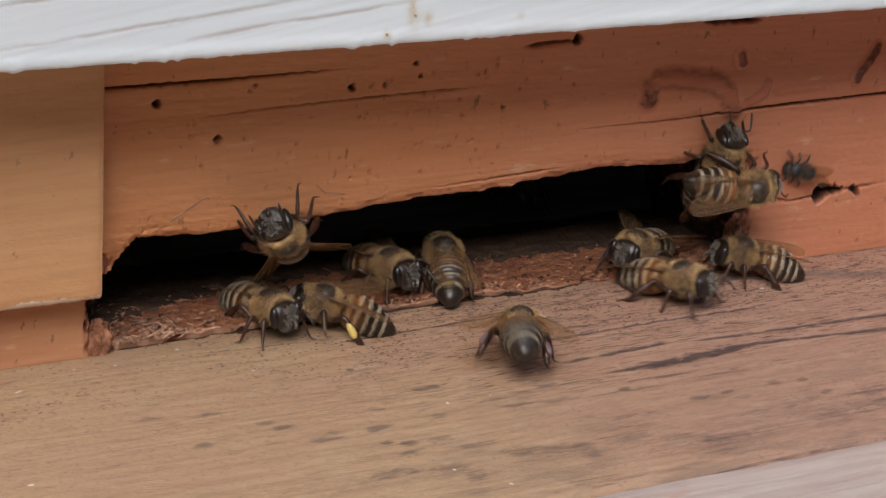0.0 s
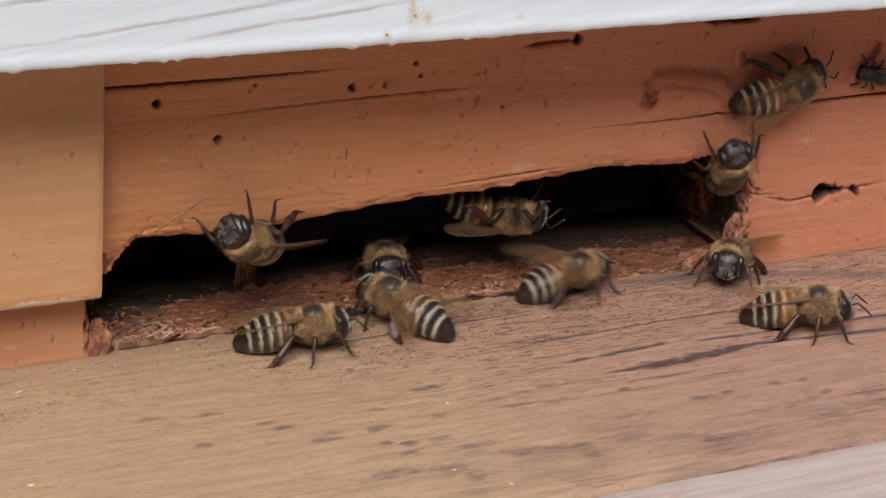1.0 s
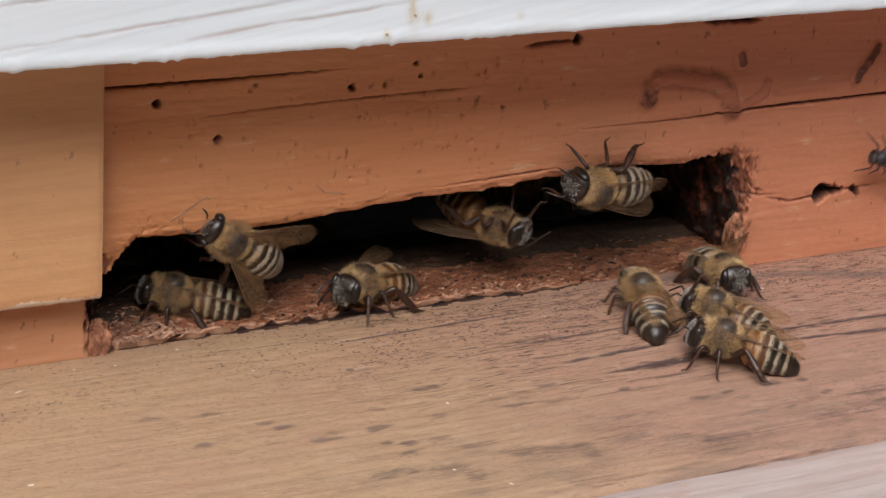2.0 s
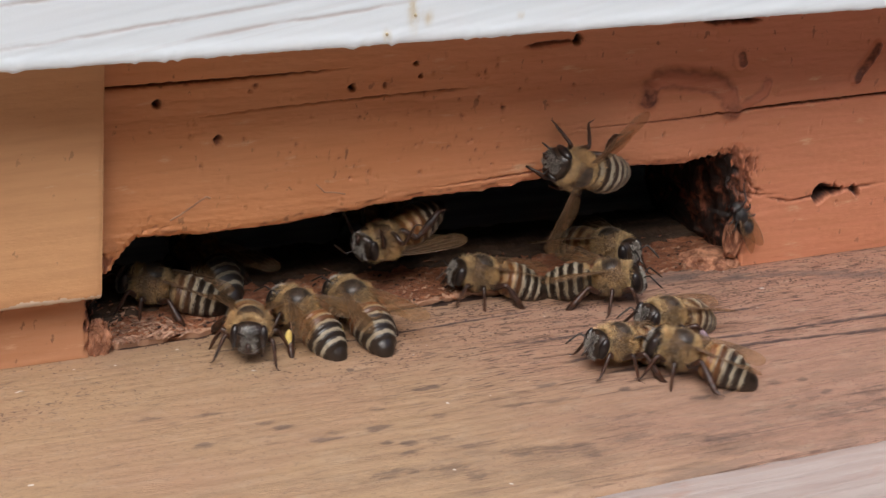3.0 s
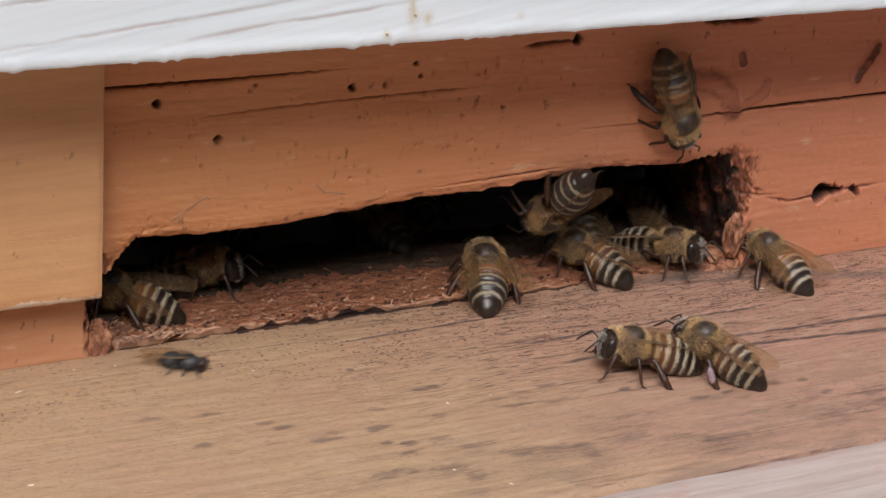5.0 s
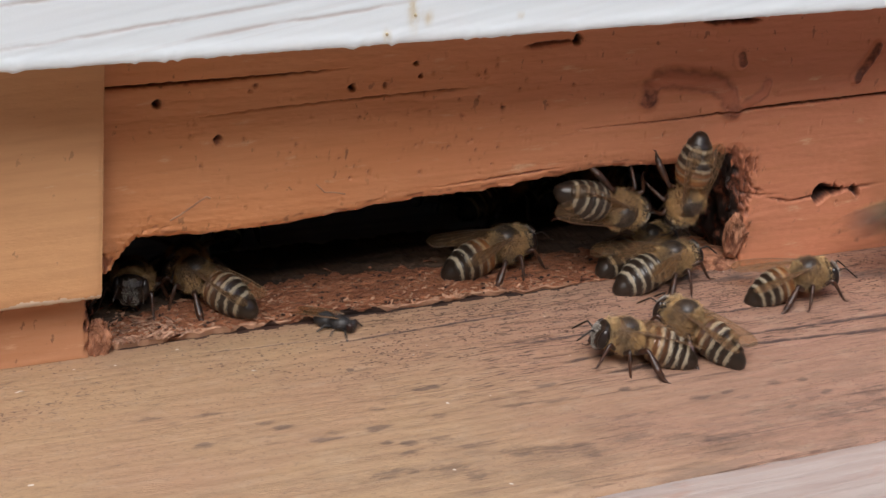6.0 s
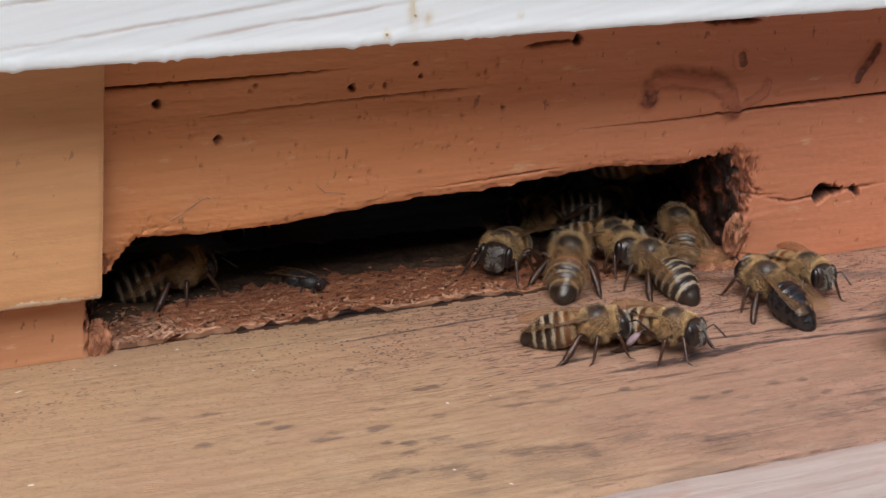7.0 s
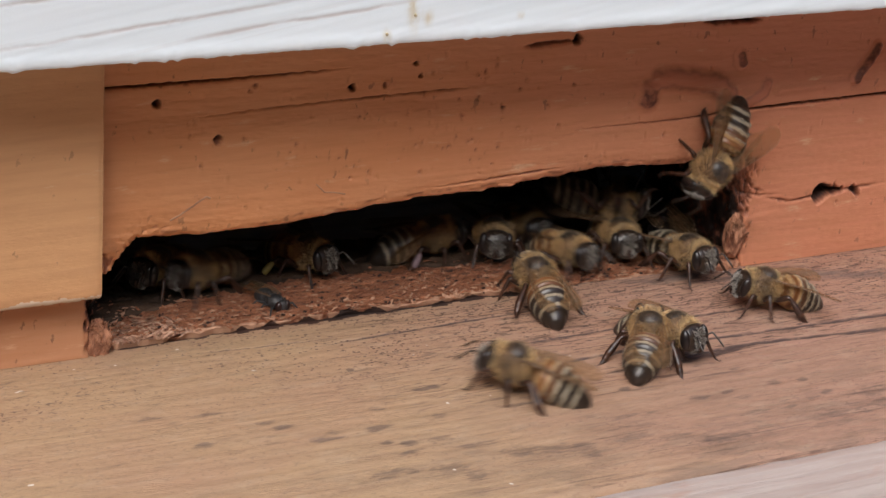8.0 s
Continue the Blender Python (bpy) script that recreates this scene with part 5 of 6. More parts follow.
def motions():
    """Where each insect is, from the first moment to the last."""
    walk(INSECTS["a1"], [
        (0, at(-18.1, -2.2, 10.5, 123, 127)),
        (0.5, at(-18.7, -2.3, 10.6, 118, 127)),
        (1, at(-21.2, -2.3, 10.6, 135, 127)),
        (1.5, at(-21.2, -2.4, 10.8, 158, 127)),
        (2.25, at(-20.7, 4.3, 6.8, 132, 64)),
        (3, at(-20.3, 11.1, 2.7, 106, 0, 4)),
        (3.25, at(-21.3, 10.9, 2.7, 148, 0, 4)),
        (3.5, at(-22.3, 10.7, 2.7, 190, 0, 4)),
        (4, at(-22.9, 10.6, 2.7, 157, 0, 4)),
        (4.25, at(-22.9, 10.1, 2.7, 90, 0, 4)),
        (4.5, at(-22.9, 9.6, 2.7, 23, 0, 4)),
        (5.25, at(-22.5, 11.1, 2.7, -43, 0, 4)),
        (6, at(-22.1, 12.7, 2.6, -110, 0, 4)),
        (6.5, at(-25.1, 13.5, 2.7, -114, 0, 4)),
        (6.75, at(-25.4, 11.5, 2.7, -56, 0, 4)),
        (7, at(-25.6, 9.4, 2.7, 2, 0, 4)),
        (7.25, at(-26.0, 9.5, 2.7, -68, 0, 4)),
        (7.5, at(-26.3, 9.5, 2.7, -138, 0, 4)),
        (8, at(-24.5, 11.8, 2.7, -142, 0, 4)),
    ])
    walk(INSECTS["b1"], [
        (0, at(-18.8, 1.5, 2.1, -77, 0, 4)),
        (0.2, at(-21.0, -3.4, 2.1, -72, 0, 4)),
        (0.5, at(-18.5, -7.3, 2.1, -58, 0, 4)),
        (1, at(-17.6, -4.1, 2.1, -17, 0, 4)),
        (1.12, at(-19.0, -3.0, 2.1, 57, 0, 4)),
        (1.25, at(-20.3, -1.9, 2.1, 132, 0, 4)),
        (1.5, at(-22.0, 1.2, 2.1, 156, 0, 4)),
        (3, at(-26.2, 6.0, 2.7, 146, 0, 4)),
        (3.5, at(-26.0, 5.4, 2.7, 148, 0, 4)),
        (3.75, at(-25.4, 15.6, 2.2, 104, 0, 4)),
        (4, at(-25.0, 28.0, 2.0, 60, 0, 4)),
        (4.7, at(-23.5, 27.0, 2.0, 130, 0, 4)),
        (5.4, at(-22.0, 26.0, 2.0, 200, 0, 4)),
        (5.7, at(-22.2, 15.9, 2.4, 159, 0, 4)),
        (6, at(-22.4, 5.8, 2.9, 118, 0, 4)),
        (6.5, at(-28.0, 24.0, 2.0, 160, 0, 4)),
        (7.4, at(-28.0, 22.0, 2.0, 180, 0, 4)),
        (8, at(-20.9, 9.4, 2.7, 203, 0, 4)),
    ])
    walk(INSECTS["c1"], [
        (0, at(-11.7, -1.3, 2.1, 154, 0, 4)),
        (0.5, at(-13.2, -1.4, 2.1, 119, 0, 4)),
        (1, at(-15.0, 20.0, 2.0, 120, 0, 4)),
        (1.65, at(-11.5, 22.0, 2.0, 160, 0, 4)),
        (2.3, at(-8.0, 24.0, 2.0, 200, 0, 4)),
        (2.65, at(-11.8, 10.8, 2.1, 153, 0, 4)),
        (3, at(-15.5, -2.4, 2.1, 106, 0, 4)),
        (3.5, at(-18.4, 4.8, 2.7, 106, 0, 4)),
        (4, at(-22.0, 10.1, 2.8, 112, 0, 4)),
        (4.5, at(-16.0, 24.0, 2.0, 120, 0, 4)),
        (5.95, at(-13.0, 25.0, 2.0, 70, 0, 4)),
        (7.4, at(-10.0, 26.0, 2.0, 20, 0, 4)),
        (7.7, at(-10.3, 17.2, 2.4, -23, 0, 4)),
        (8, at(-11.0, 11.5, 2.5, -66, 0, 4)),
    ])
    walk(INSECTS["d1"], [
        (0, at(-4.3, 6.1, 2.5, -75, 0, 4)),
        (0.5, at(-2.7, 8.5, 2.6, -107, 0, 4)),
        (1, at(-3.3, 7.3, 2.6, -107, 0, 4)),
        (1.5, at(-4.8, 4.9, 2.6, -102, 0, 4)),
        (2, at(-6.5, 2.5, 2.4, -155, 0, 4)),
        (2.5, at(-8.3, 0.0, 2.3, -208, 0, 4)),
        (3, at(-10.0, -2.5, 2.1, -261, 0, 4)),
        (3.25, at(-7.2, -3.6, 2.1, -305, 0, 4)),
        (3.5, at(-6.3, -4.9, 2.1, -349, 0, 4)),
        (4, at(4.4, -3.2, 2.1, -346, 0, 4)),
        (4.2, at(4.3, 1.5, 2.6, -309, 0, 4)),
        (4.5, at(4.6, 0.4, 2.1, -268, 0, 4)),
        (5.25, at(6.4, 3.1, 2.3, -308, 0, 4)),
        (6, at(8.3, 5.8, 2.5, -348, 0, 4)),
        (6.5, at(7.7, 4.2, 2.5, -364, 0, 4)),
        (6.75, at(8.9, 5.4, 2.5, -428, 0, 4)),
        (7, at(10.2, 6.6, 2.5, -492, 0, 4)),
        (7.25, at(9.7, 5.8, 2.5, -423, 0, 4)),
        (7.5, at(9.6, 8.2, 2.5, -354, 0, 4)),
        (7.75, at(9.9, 9.0, 2.5, -413, 0, 4)),
        (8, at(10.6, 10.2, 2.5, -473, 0, 4)),
    ])
    walk(INSECTS["e1"], [
        (0, at(2.2, 4.0, 2.6, 76, 0, 4)),
        (0.5, at(4.5, 3.9, 2.6, 21, 0, 4)),
        (1, at(13.1, -1.0, 2.1, 7, 0, 4)),
        (1.5, at(21.7, -11.9, 2.1, 32, 0, 4)),
        (2.25, at(14.0, -5.5, 2.1, 100, 0, 4)),
        (3, at(6.2, 1.0, 2.1, 168, 0, 4)),
        (3.12, at(9.5, 0.8, 2.3, 211, 0, 4)),
        (3.25, at(12.8, 0.6, 2.4, 255, 0, 4)),
        (3.38, at(14.6, -1.2, 2.3, 310, 0, 4)),
        (3.5, at(16.3, -3.1, 2.1, 365, 0, 4)),
        (4, at(15.4, 0.7, 2.1, 438, 0, 4)),
        (4.25, at(15.6, 1.2, 2.2, 481, 0, 4)),
        (4.5, at(15.8, 4.2, 2.4, 523, 0, 4)),
        (5.25, at(19.9, 2.2, 2.3, 450, 0, 4)),
        (6, at(24.0, 2.6, 2.3, 377, 0, 4)),
        (6.5, at(22.0, 18.0, 2.4, 380, 0, 4)),
        (6.75, at(22.2, 11.7, 2.3, 321, 0, 4)),
        (7, at(22.5, 5.3, 2.3, 262, 0, 4)),
        (7.25, at(22.5, 6.1, 2.3, 303, 0, 4)),
        (7.5, at(22.5, 10.0, 2.3, 345, 0, 4)),
        (8, at(14.8, 12.5, 2.4, 275, 0, 4)),
    ])
    walk(INSECTS["f1"], [
        (0, at(1.0, -13.2, 3.3, 58, 0, -17)),
        (0.1, at(1.1, -12.4, 2.3, 82, 0, 6)),
        (0.2, at(-0.7, -10.3, 2.2, 94, 0, 4)),
        (0.5, at(-4.0, -4.8, 2.1, 118, 0, 4)),
        (1, at(-5.8, -2.6, 2.1, 116, 0, 4)),
        (1.5, at(-14.1, 2.9, 2.7, 106, 0, 4)),
        (2.3, at(-8.0, 25.0, 2.0, 100, 0, 4)),
        (3, at(2.0, 20.0, 2.0, 160, 0, 4)),
        (3.5, at(4.6, 6.5, 2.5, 103, 0, 4)),
        (4, at(-2.0, 22.0, 2.6, 120, 0, 4)),
        (4.9, at(7.0, 23.0, 2.6, 70, 0, 4)),
        (5.8, at(16.0, 24.0, 2.6, 20, 0, 4)),
        (6.5, at(17.8, 5.9, 2.4, -12, 0, 4)),
        (7, at(21.0, 6.3, 2.3, -36, 0, 4)),
        (7.5, at(13.9, 12.0, 2.4, -7, 0, 4)),
        (8, at(2.4, 11.0, 2.4, -3, 0, 4)),
    ])
    walk(INSECTS["g1"], [
        (0, at(24.6, 2.9, 2.3, -149, 0, 4)),
        (0.5, at(21.8, -0.5, 2.1, -109, 0, 4)),
        (1, at(32.9, -1.3, 2.1, -130, 0, 4)),
        (1.5, at(33.9, -4.3, 2.1, -122, 0, 4)),
        (2.25, at(24.7, -3.4, 2.1, -76, 0, 4)),
        (3, at(15.4, -2.6, 2.1, -31, 0, 4)),
        (3.5, at(28.8, 4.5, 2.2, -102, 0, 4)),
        (4, at(20.9, 2.2, 2.0, -53, 0, 4)),
        (4.5, at(27.6, 5.0, 2.2, -70, 0, 4)),
        (5.25, at(26.1, 1.5, 2.1, -36, 0, 4)),
        (6, at(24.0, -1.6, 2.1, 12, 0, 4)),
        (6.5, at(20.6, -0.2, 2.1, 20, 0, 4)),
        (6.75, at(22.3, -0.9, 2.1, 63, 0, 4)),
        (7, at(24.0, -1.7, 2.1, 106, 0, 4)),
        (7.25, at(25.5, 1.1, 2.1, 41, 0, 4)),
        (7.5, at(26.6, 6.6, 2.2, -23, 0, 4)),
        (8, at(27.9, 1.3, 2.2, -80, 0, 4)),
    ])
    walk(INSECTS["h1"], [
        (0, at(23.0, -4.5, 2.1, -60, 0, 4)),
        (0.5, at(31.0, -8.7, 2.1, -36, 0, 4)),
        (1, at(32.1, -14.6, 2.1, -29, 0, 4)),
        (1.12, at(29.6, -15.0, 2.1, -82, 0, 4)),
        (1.25, at(27.0, -15.5, 2.1, -136, 0, 4)),
        (1.38, at(25.4, -16.6, 2.1, -173, 0, 4)),
        (1.5, at(23.9, -17.7, 2.1, -211, 0, 4)),
        (3, at(16.0, -20.9, 2.1, -222, 0, 4)),
        (3.5, at(8.3, -21.1, 2.1, -240, 0, 4)),
        (4, at(4.4, -15.6, 2.1, -259, 0, 4)),
        (4.5, at(-2.5, -7.1, 2.1, -252, 0, 4)),
        (5.3, at(5.0, 25.0, 2.0, -260, 0, 4)),
        (6.3, at(16.0, 22.0, 2.0, -210, 0, 4)),
        (6.65, at(15.5, 11.8, 2.1, -256, 0, 4)),
        (7, at(14.9, 1.6, 2.1, -302, 0, 4)),
        (7.15, at(13.8, -2.5, 2.9, -346, 0, 4)),
        (7.3, at(12.7, -6.6, 3.6, -391, 0, 4)),
        (7.5, at(9.1, -10.0, 3.9, -404, 0, -7)),
        (7.75, at(9.3, -6.2, 2.6, -341, 0, 4)),
        (8, at(9.5, -2.5, 2.1, -279, 0, 4)),
    ])
    walk(INSECTS["n1"], [
        (0, at(35.2, -2.6, 2.1, 162, 0, 4)),
        (0.5, at(38.5, -9.8, 4.1, 129, 0, 4)),
        (0.8, at(78.0, -25.0, 14.0, 170, 0, 4)),
        (1.2, at(75.0, -25.0, 12.0, 180, 0, 4)),
        (1.5, at(30.7, -13.3, 2.0, 112, 0, 4)),
        (2.25, at(22.6, -14.4, 2.1, 150, 0, 4)),
        (3, at(11.4, -16.4, 2.1, 183, 0, 4)),
        (3.5, at(18.1, -16.7, 2.1, 159, 0, 4)),
        (4, at(14.0, -17.8, 2.1, 130, 0, 4)),
        (4.5, at(12.1, -18.0, 2.1, 166, 0, 4)),
        (6, at(12.7, -16.3, 2.1, 159, 0, 4)),
        (6.25, at(11.9, -13.8, 2.1, 208, 0, 4)),
        (6.5, at(11.1, -11.3, 2.1, 256, 0, 4)),
        (6.75, at(9.7, -11.6, 2.1, 297, 0, 4)),
        (7, at(8.3, -11.9, 2.1, 339, 0, 4)),
        (7.5, at(10.1, -16.4, 2.1, 321, 0, 4)),
        (7.75, at(11.7, -16.5, 2.1, 369, 0, 4)),
        (8, at(13.2, -16.5, 2.1, 417, 0, 4)),
    ])
    walk(INSECTS["q1"], [
        (0, at(95.0, -50.0, 40.0, 170, 0, 4)),
        (1.8, at(85.0, -45.0, 35.0, 170, 0, 4)),
        (2.3, at(40.0, -18.0, 9.0, 180, 0, 4)),
        (2.6, at(22.0, -12.8, 2.6, 190, 0, 4)),
        (3, at(19.2, -12.6, 2.1, 186, 0, 4)),
        (3.5, at(15.0, -13.4, 2.1, 170, 0, 4)),
        (3.8, at(19.6, -19.0, 2.3, 141, 0, 4)),
        (4, at(22.0, -20.9, 2.6, 130, 0, 4)),
        (4.5, at(18.1, -21.5, 2.1, 115, 0, 4)),
        (6, at(19.2, -15.9, 2.3, 108, 0, 4)),
        (6.25, at(18.2, -14.9, 2.2, 171, 0, 4)),
        (6.5, at(17.1, -14.0, 2.1, 235, 0, 4)),
        (7, at(16.0, -13.7, 2.1, 299, 0, 4)),
        (7.5, at(17.0, -13.1, 2.0, 282, 0, 4)),
        (8, at(16.3, -14.2, 2.0, 283, 0, 4)),
    ])
    walk(INSECTS["r1"], [
        (0, at(95.0, -70.0, 20.0, 180, 0, 4)),
        (1.35, at(75.0, -60.0, 10.0, 180, 0, 4)),
        (1.6, at(31.6, -24.0, 2.0, 200, 0, 4)),
        (1.9, at(70.0, -80.0, 0.0, 190, 0, 4)),
        (6.7, at(80.0, -60.0, 14.0, 190, 0, 4)),
        (7, at(41.4, -24.0, 4.2, 170, 0, 4)),
        (7.2, at(21.2, -24.5, 3.1, 138, 0, 4)),
        (7.3, at(21.3, -25.0, 2.4, 132, 0, 4)),
        (7.4, at(19.4, -23.2, 2.1, 126, 0, 4)),
        (7.5, at(16.0, -23.2, 2.1, 141, 0, 4)),
        (7.8, at(7.5, -21.1, 2.1, 136, 0, 4)),
        (8, at(-0.5, -18.8, 2.1, 138, 0, 4)),
    ])
    walk(INSECTS["j1"], [
        (0, at(30.0, -4.4, 11.2, 0, 90)),
        (0.5, at(32.2, -2.2, 14.6, 27, 90)),
        (1, at(35.8, -2.2, 20.3, 25, 90)),
        (1.5, at(34.7, -2.2, 22.5, 78, 90)),
        (2.1, at(62.0, -35.0, 42.0, 60, 60)),
        (2.75, at(56.0, -32.5, 41.0, 130, 60)),
        (3.4, at(50.0, -30.0, 40.0, 200, 60)),
        (3.8, at(16.0, -6.0, 30.0, 260, 80)),
        (4, at(20.7, -2.2, 22.3, 289, 90)),
        (4.5, at(22.6, -2.2, 21.5, 301, 90)),
        (6, at(25.3, -2.8, 11.4, 272, 110)),
        (6.25, at(28.9, 1.1, 6.8, 344, 55)),
        (6.5, at(32.5, 5.1, 2.2, 416, 0, 4)),
        (7, at(30.9, 5.1, 2.2, 432, 0, 4)),
        (7.5, at(20.6, -0.0, 2.1, 437, 0, 4)),
        (7.67, at(18.9, 1.0, 2.1, 386, 0, 4)),
        (7.83, at(17.2, 1.9, 2.0, 335, 0, 4)),
        (8, at(16.0, 5.5, 2.2, 284, 0, 4)),
    ])
    walk(INSECTS["o1"], [
        (0, at(29.6, -0.7, 11.8, 82, 105)),
        (0.25, at(30.4, 4.9, 10.9, 67, 90)),
        (0.5, at(31.0, 12.0, 8.0, 120, 90)),
        (0.8, at(32.4, 0.6, 9.9, 106, 130)),
        (1, at(31.6, -0.4, 11.6, 110, 130)),
        (1.5, at(20.2, -2.2, 11.3, 169, 105)),
        (3, at(13.4, -2.3, 14.0, 158, 105)),
        (3.5, at(10.6, -2.1, 12.8, 220, 105)),
        (4, at(11.2, -2.0, 13.3, 237, 105)),
        (4.5, at(10.7, 1.5, 9.5, 230, 150)),
        (5.25, at(14.2, 0.8, 9.3, 285, 131)),
        (6, at(17.6, 0.1, 9.1, 340, 112)),
        (6.17, at(19.2, 4.1, 7.4, 286, 135)),
        (6.33, at(20.8, 8.0, 5.8, 233, 157)),
        (6.5, at(22.3, 12.0, 4.2, 179, 180)),
        (7, at(18.6, 11.2, 4.0, 196, 180)),
        (7.5, at(16.0, 14.0, 9.5, 200, 180)),
        (7.67, at(18.1, 12.2, 8.2, 141, 180)),
        (7.83, at(20.2, 10.5, 6.9, 82, 180)),
        (8, at(22.3, 8.7, 5.7, 23, 180)),
    ])
    walk(INSECTS["l1"], [
        (0, at(-4.0, 14.0, 9.7, 0, 180)),
        (0.5, at(0.6, 3.9, 7.9, 7, 180)),
        (1, at(6.8, 3.7, 8.1, 21, 180)),
        (1.5, at(9.1, 3.7, 7.8, 21, 180)),
        (2.25, at(2.6, 3.8, 7.4, 91, 180)),
        (3, at(-3.8, 3.8, 7.0, 160, 180)),
        (3.5, at(-7.8, 5.8, 6.5, 163, 180)),
        (4, at(-7.7, 10.7, 3.7, 151, 180)),
        (4.5, at(-7.6, 11.7, 3.1, 155, 180)),
        (4.95, at(-3.8, 16.9, 6.4, 108, 180)),
        (5.4, at(0.0, 22.0, 9.7, 60, 180)),
        (6.8, at(26.0, 16.0, 8.0, 30, 130)),
        (7.5, at(30.7, -0.9, 13.0, 104, 125)),
        (7.75, at(29.8, -1.5, 13.7, 169, 108)),
        (8, at(29.0, -2.2, 14.4, 235, 90)),
    ])
    walk(INSECTS["v1"], [
        (0, at(20.0, 24.0, 2.0, -90, 0, 4)),
        (2.4, at(20.0, 20.0, 2.0, -60, 0, 4)),
        (3, at(20.2, 5.1, 2.1, -66, 0, 4)),
        (3.25, at(25.1, 9.0, 2.1, -113, 0, 4)),
        (3.5, at(30.0, 13.0, 2.0, -160, 0, 4)),
        (3.75, at(30.4, 6.0, 2.0, -201, 0, 4)),
        (4, at(30.8, -1.0, 2.1, -241, 0, 4)),
        (4.25, at(31.0, 2.5, 2.1, -197, 0, 4)),
        (4.5, at(29.5, 8.5, 2.2, -190, 0, 4)),
        (4.95, at(30.0, 14.3, 2.3, -206, 0, 4)),
        (5.4, at(30.0, 22.0, 2.4, -260, 0, 4)),
        (6.1, at(30.0, 21.0, 2.4, -210, 0, 4)),
        (6.8, at(30.0, 20.0, 2.4, -160, 0, 4)),
        (7.15, at(28.8, 12.4, 2.3, -111, 0, 4)),
        (7.5, at(27.5, 7.0, 2.3, -62, 0, 4)),
        (8, at(23.6, 7.0, 2.3, -104, 0, 4)),
    ])
    walk(INSECTS["x1"], [
        (0, at(95.0, -25.0, 30.0, 170, 0, 4)),
        (3.4, at(80.0, -20.0, 18.0, 170, 0, 4)),
        (3.7, at(37.9, -6.0, 10.3, 150, 0, 4)),
        (3.85, at(34.6, -2.6, 4.6, 110, 0, 12)),
        (4, at(33.4, 0.3, 4.0, 116, 0, 22)),
        (4.5, at(25.0, -1.6, 2.1, 62, 0, 4)),
        (5.4, at(22.0, 24.0, 2.0, 100, 0, 4)),
        (8, at(30.0, 26.0, 2.0, 60, 0, 4)),
    ])
    walk(INSECTS["y1"], [
        (0, at(78.0, -6.0, 2.3, 180, 0, 4)),
        (3, at(70.0, -5.0, 2.3, 180, 0, 4)),
        (3.5, at(52.3, -4.0, 2.1, 165, 0, 4)),
        (4, at(45.0, -3.8, 2.1, 172, 0, 4)),
        (4.5, at(37.2, -3.4, 2.1, 158, 0, 4)),
        (5.25, at(37.2, -3.9, 2.1, 59, 0, 4)),
        (6, at(35.7, -8.4, 2.1, -12, 0, 4)),
        (6.25, at(34.8, -5.2, 2.1, -66, 0, 4)),
        (6.5, at(33.8, -2.0, 2.1, -119, 0, 4)),
        (7, at(38.0, -5.8, 2.0, -82, 0, 4)),
        (7.5, at(36.2, -6.7, 2.0, -82, 0, 4)),
        (7.75, at(34.5, -8.4, 2.1, -139, 0, 4)),
        (8, at(32.8, -10.1, 2.1, -197, 0, 4)),
    ])
    walk(INSECTS["z1"], [
        (0, at(90.0, -10.0, 12.0, 180, 0, 4)),
        (5.87, at(95.0, -14.0, 15.0, 180, 0, 4)),
        (5.97, at(64.0, -9.0, 9.5, 185, 0, 4)),
        (6.03, at(42.0, -8.0, 5.5, 190, 0, 4)),
        (6.17, at(38.5, -8.8, 3.8, 140, 0, 4)),
        (6.3, at(34.8, -9.6, 2.1, 90, 0, 4)),
        (6.5, at(33.4, -12.2, 2.1, 90, 0, 4)),
        (7, at(32.3, -10.2, 2.1, 95, 0, 4)),
        (7.5, at(31.4, -3.7, 2.1, 59, 0, 4)),
        (8, at(31.0, 13.0, 2.0, 90, 0, 4)),
    ])
    walk(INSECTS["s1"], [
        (0, at(-25.0, 25.0, 2.0, -60, 0, 4)),
        (2.3, at(-22.0, 20.0, 2.0, -80, 0, 4)),
        (3, at(-21.1, -1.8, 2.1, -113, 0, 4)),
        (3.25, at(-24.8, -2.1, 2.1, -161, 0, 4)),
        (3.5, at(-28.6, -2.4, 2.1, -210, 0, 4)),
        (4, at(-28.6, 0.4, 2.1, -253, 0, 4)),
        (4.5, at(-31.0, 3.9, 2.7, -258, 0, 4)),
        (5.25, at(-29.7, 6.8, 2.7, -186, 0, 4)),
        (6, at(-28.4, 9.8, 2.7, -113, 0, 4)),
        (6.6, at(-32.0, 10.0, 2.0, -160, 0, 4)),
        (6.9, at(-32.0, 16.0, 2.0, -200, 0, 4)),
        (7.2, at(-32.0, 22.0, 2.0, -240, 0, 4)),
        (8, at(-28.0, 25.0, 2.0, -300, 0, 4)),
    ])
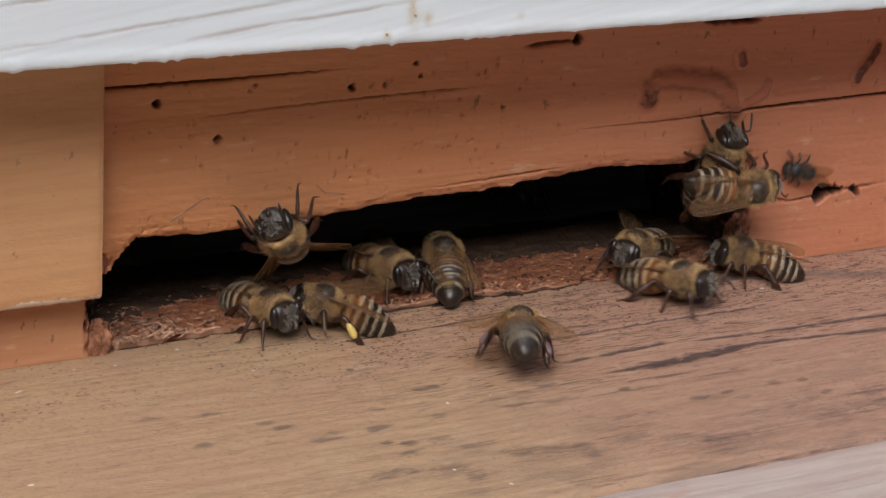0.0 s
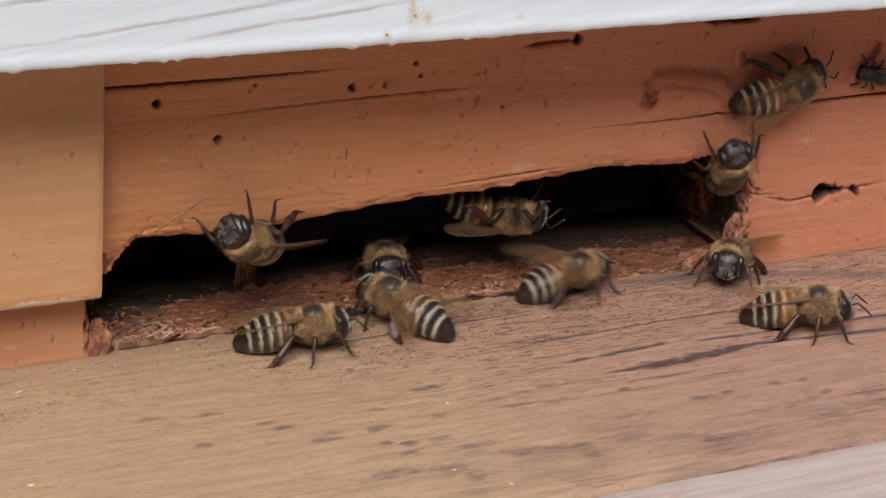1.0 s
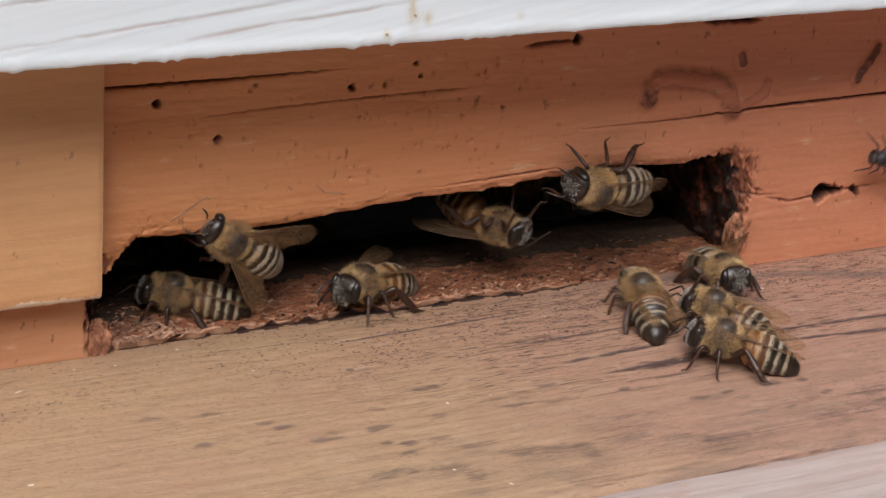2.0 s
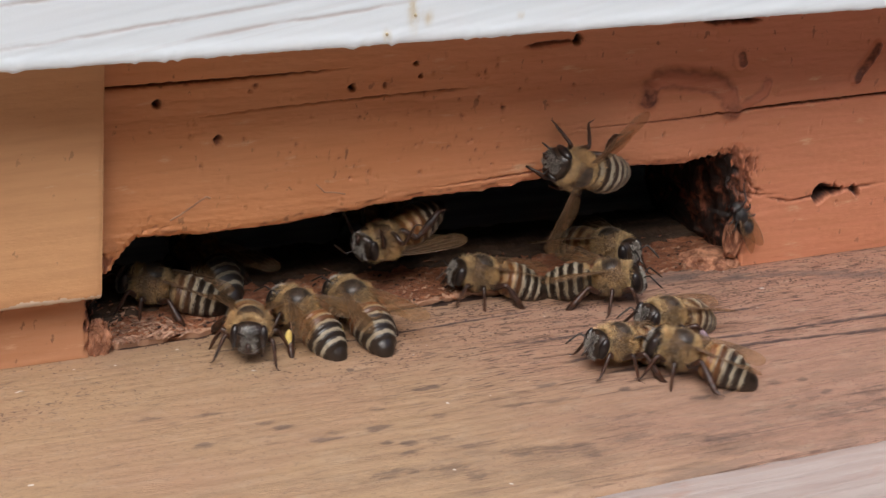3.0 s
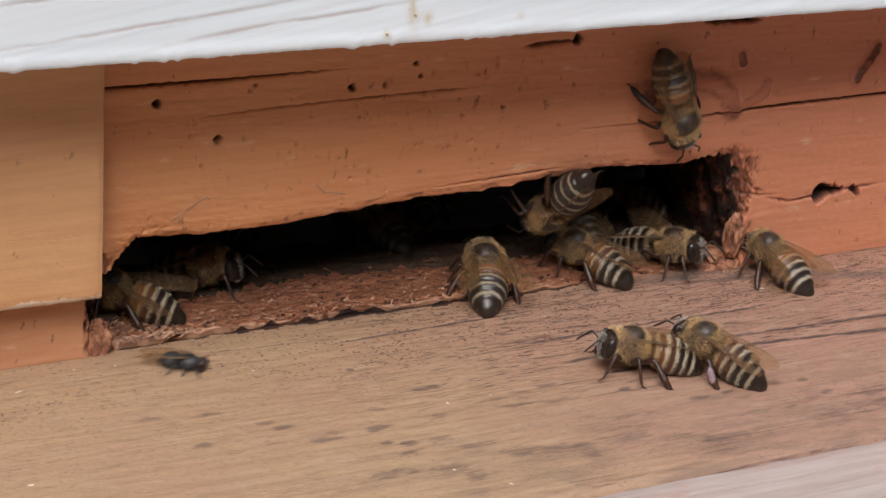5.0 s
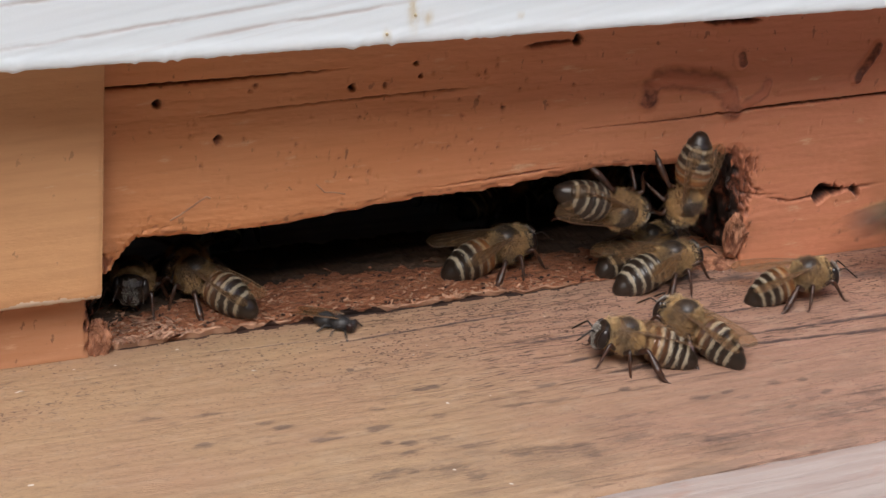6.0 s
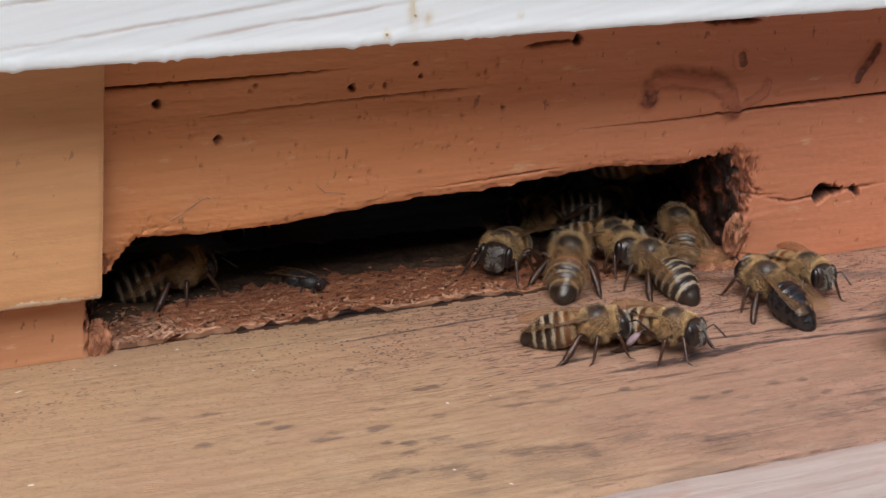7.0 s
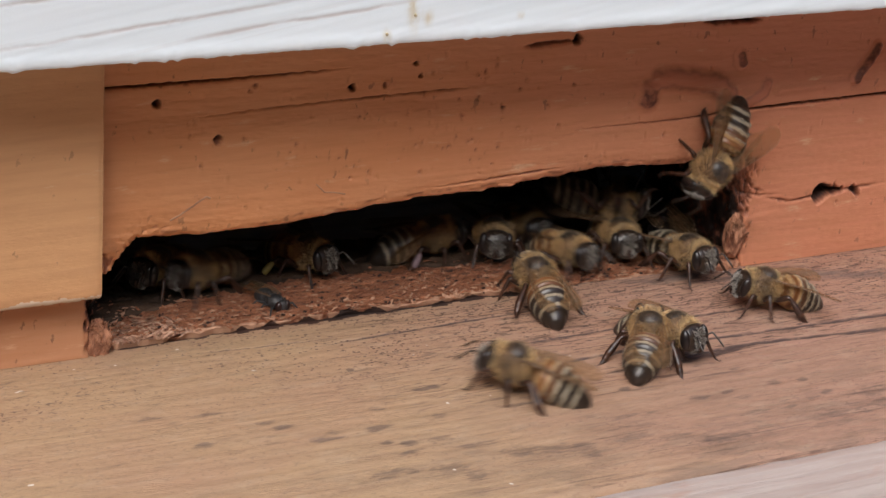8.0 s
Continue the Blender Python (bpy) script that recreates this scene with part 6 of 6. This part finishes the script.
    walk(INSECTS["k1"], [
        (0, at(40.9, -0.7, 10.5, 165, 90)),
        (0.3, at(44.8, -0.7, 15.8, 142, 90)),
        (0.4, at(45.2, -0.7, 17.7, 127, 90)),
        (0.5, at(38.0, -6.0, 26.5, 100, 70)),
        (0.8, at(48.4, -0.7, 21.1, 165, 90)),
        (1, at(48.6, -0.7, 20.5, 165, 90)),
        (1.5, at(46.0, -5.0, 15.3, 220, 60)),
        (1.6, at(46.0, -0.7, 8.0, 164, 90)),
        (1.7, at(46.3, -0.7, 7.7, 163, 90)),
        (2.2, at(52.0, -4.0, 14.0, 170, 90)),
        (2.8, at(35.2, -0.7, 10.6, 137, 90)),
        (3, at(34.3, -0.7, 5.7, 123, 90)),
        (3.05, at(34.1, -0.9, 3.1, 181, 45)),
        (3.1, at(34.0, -1.1, 0.6, 238, 0)),
        (3.3, at(33.9, -1.5, 0.6, 240, 0)),
        (3.5, at(30.2, -3.1, 0.6, 301, 0)),
        (3.65, at(31.8, -3.1, 0.6, 310, 0)),
        (3.9, at(62.0, -12.0, 8.0, 360, 0)),
        (4.3, at(85.0, -30.0, 20.0, 360, 0)),
        (8, at(90.0, -35.0, 25.0, 360, 0)),
    ])
    walk(INSECTS["w1"], [
        (0, at(100.0, -30.0, 45.0, 170, 40)),
        (3.3, at(85.0, -30.0, 30.0, 170, 40)),
        (3.6, at(32.4, -12.0, 12.9, 170, 40)),
        (3.7, at(28.8, -6.3, 12.1, 121, 50)),
        (3.8, at(25.2, -0.6, 11.2, 73, 60)),
        (4, at(22.8, -0.9, 12.1, 10, 60)),
        (4.2, at(23.9, 1.1, 10.8, 13, 60)),
        (4.6, at(27.0, 15.0, 4.0, 60, 20)),
        (8, at(24.0, 30.0, 2.0, 60, 0, 4)),
    ])
    walk(INSECTS["k2"], [
        (0, at(-70.0, -30.0, 8.0, 20, 0)),
        (3, at(-58.0, -24.0, 1.2, 20, 0)),
        (4.1, at(-50.5, -13.0, 1.2, 20, 0)),
        (4.5, at(-44.2, -8.6, 0.6, -2, 0)),
        (5.8, at(-10.3, -1.4, 0.6, -58, 0)),
        (6, at(-12.1, -0.8, 0.6, -49, 0)),
        (6.2, at(-14.2, 4.2, 1.2, -47, 0)),
        (6.5, at(-16.2, 6.6, 1.2, -38, 0)),
        (7, at(-11.8, 7.6, 1.2, -49, 0)),
        (7.5, at(-15.4, 6.2, 1.2, -57, 0)),
        (8, at(-16.5, 4.5, 1.2, -74, 0)),
    ])
    for i, (key, bee) in enumerate(INSECTS.items()):
        if key not in ("k1", "k2"):
            gait(bee, i)
    for i, (key, spans, out, up) in enumerate((("b1", [(0.55, 0.85)], 50, 50), ("n1", [(0.3, 0.9), (1.2, 1.6)], 60, 55), ("o1", [(2.7, 3.3)], 75, 14), ("e1", [(0.8, 1.2), (3.3, 3.8)], 34, 66), ("q1", [(1.8, 2.7), (3.6, 4.2), (6.35, 6.65)], 32, 62), ("h1", [(0.35, 0.65), (7.15, 7.45)], 50, 50),
                                              ("w1", [(3.4, 4.1)], 60, 50), ("r1", [(1.3, 1.9), (6.7, 7.4)], 60, 55), ("z1", [(5.7, 6.2)], 60, 50), ("x1", [(3.4, 3.85)], 60, 50), ("j1", [(0.6, 0.85), (1.7, 4.0)], 60, 50))):
        beat(INSECTS[key], spans, out, up, 300 + i, 0.75 if key == "q1" else 0.15 if key == "e1" else -0.3)


motions()
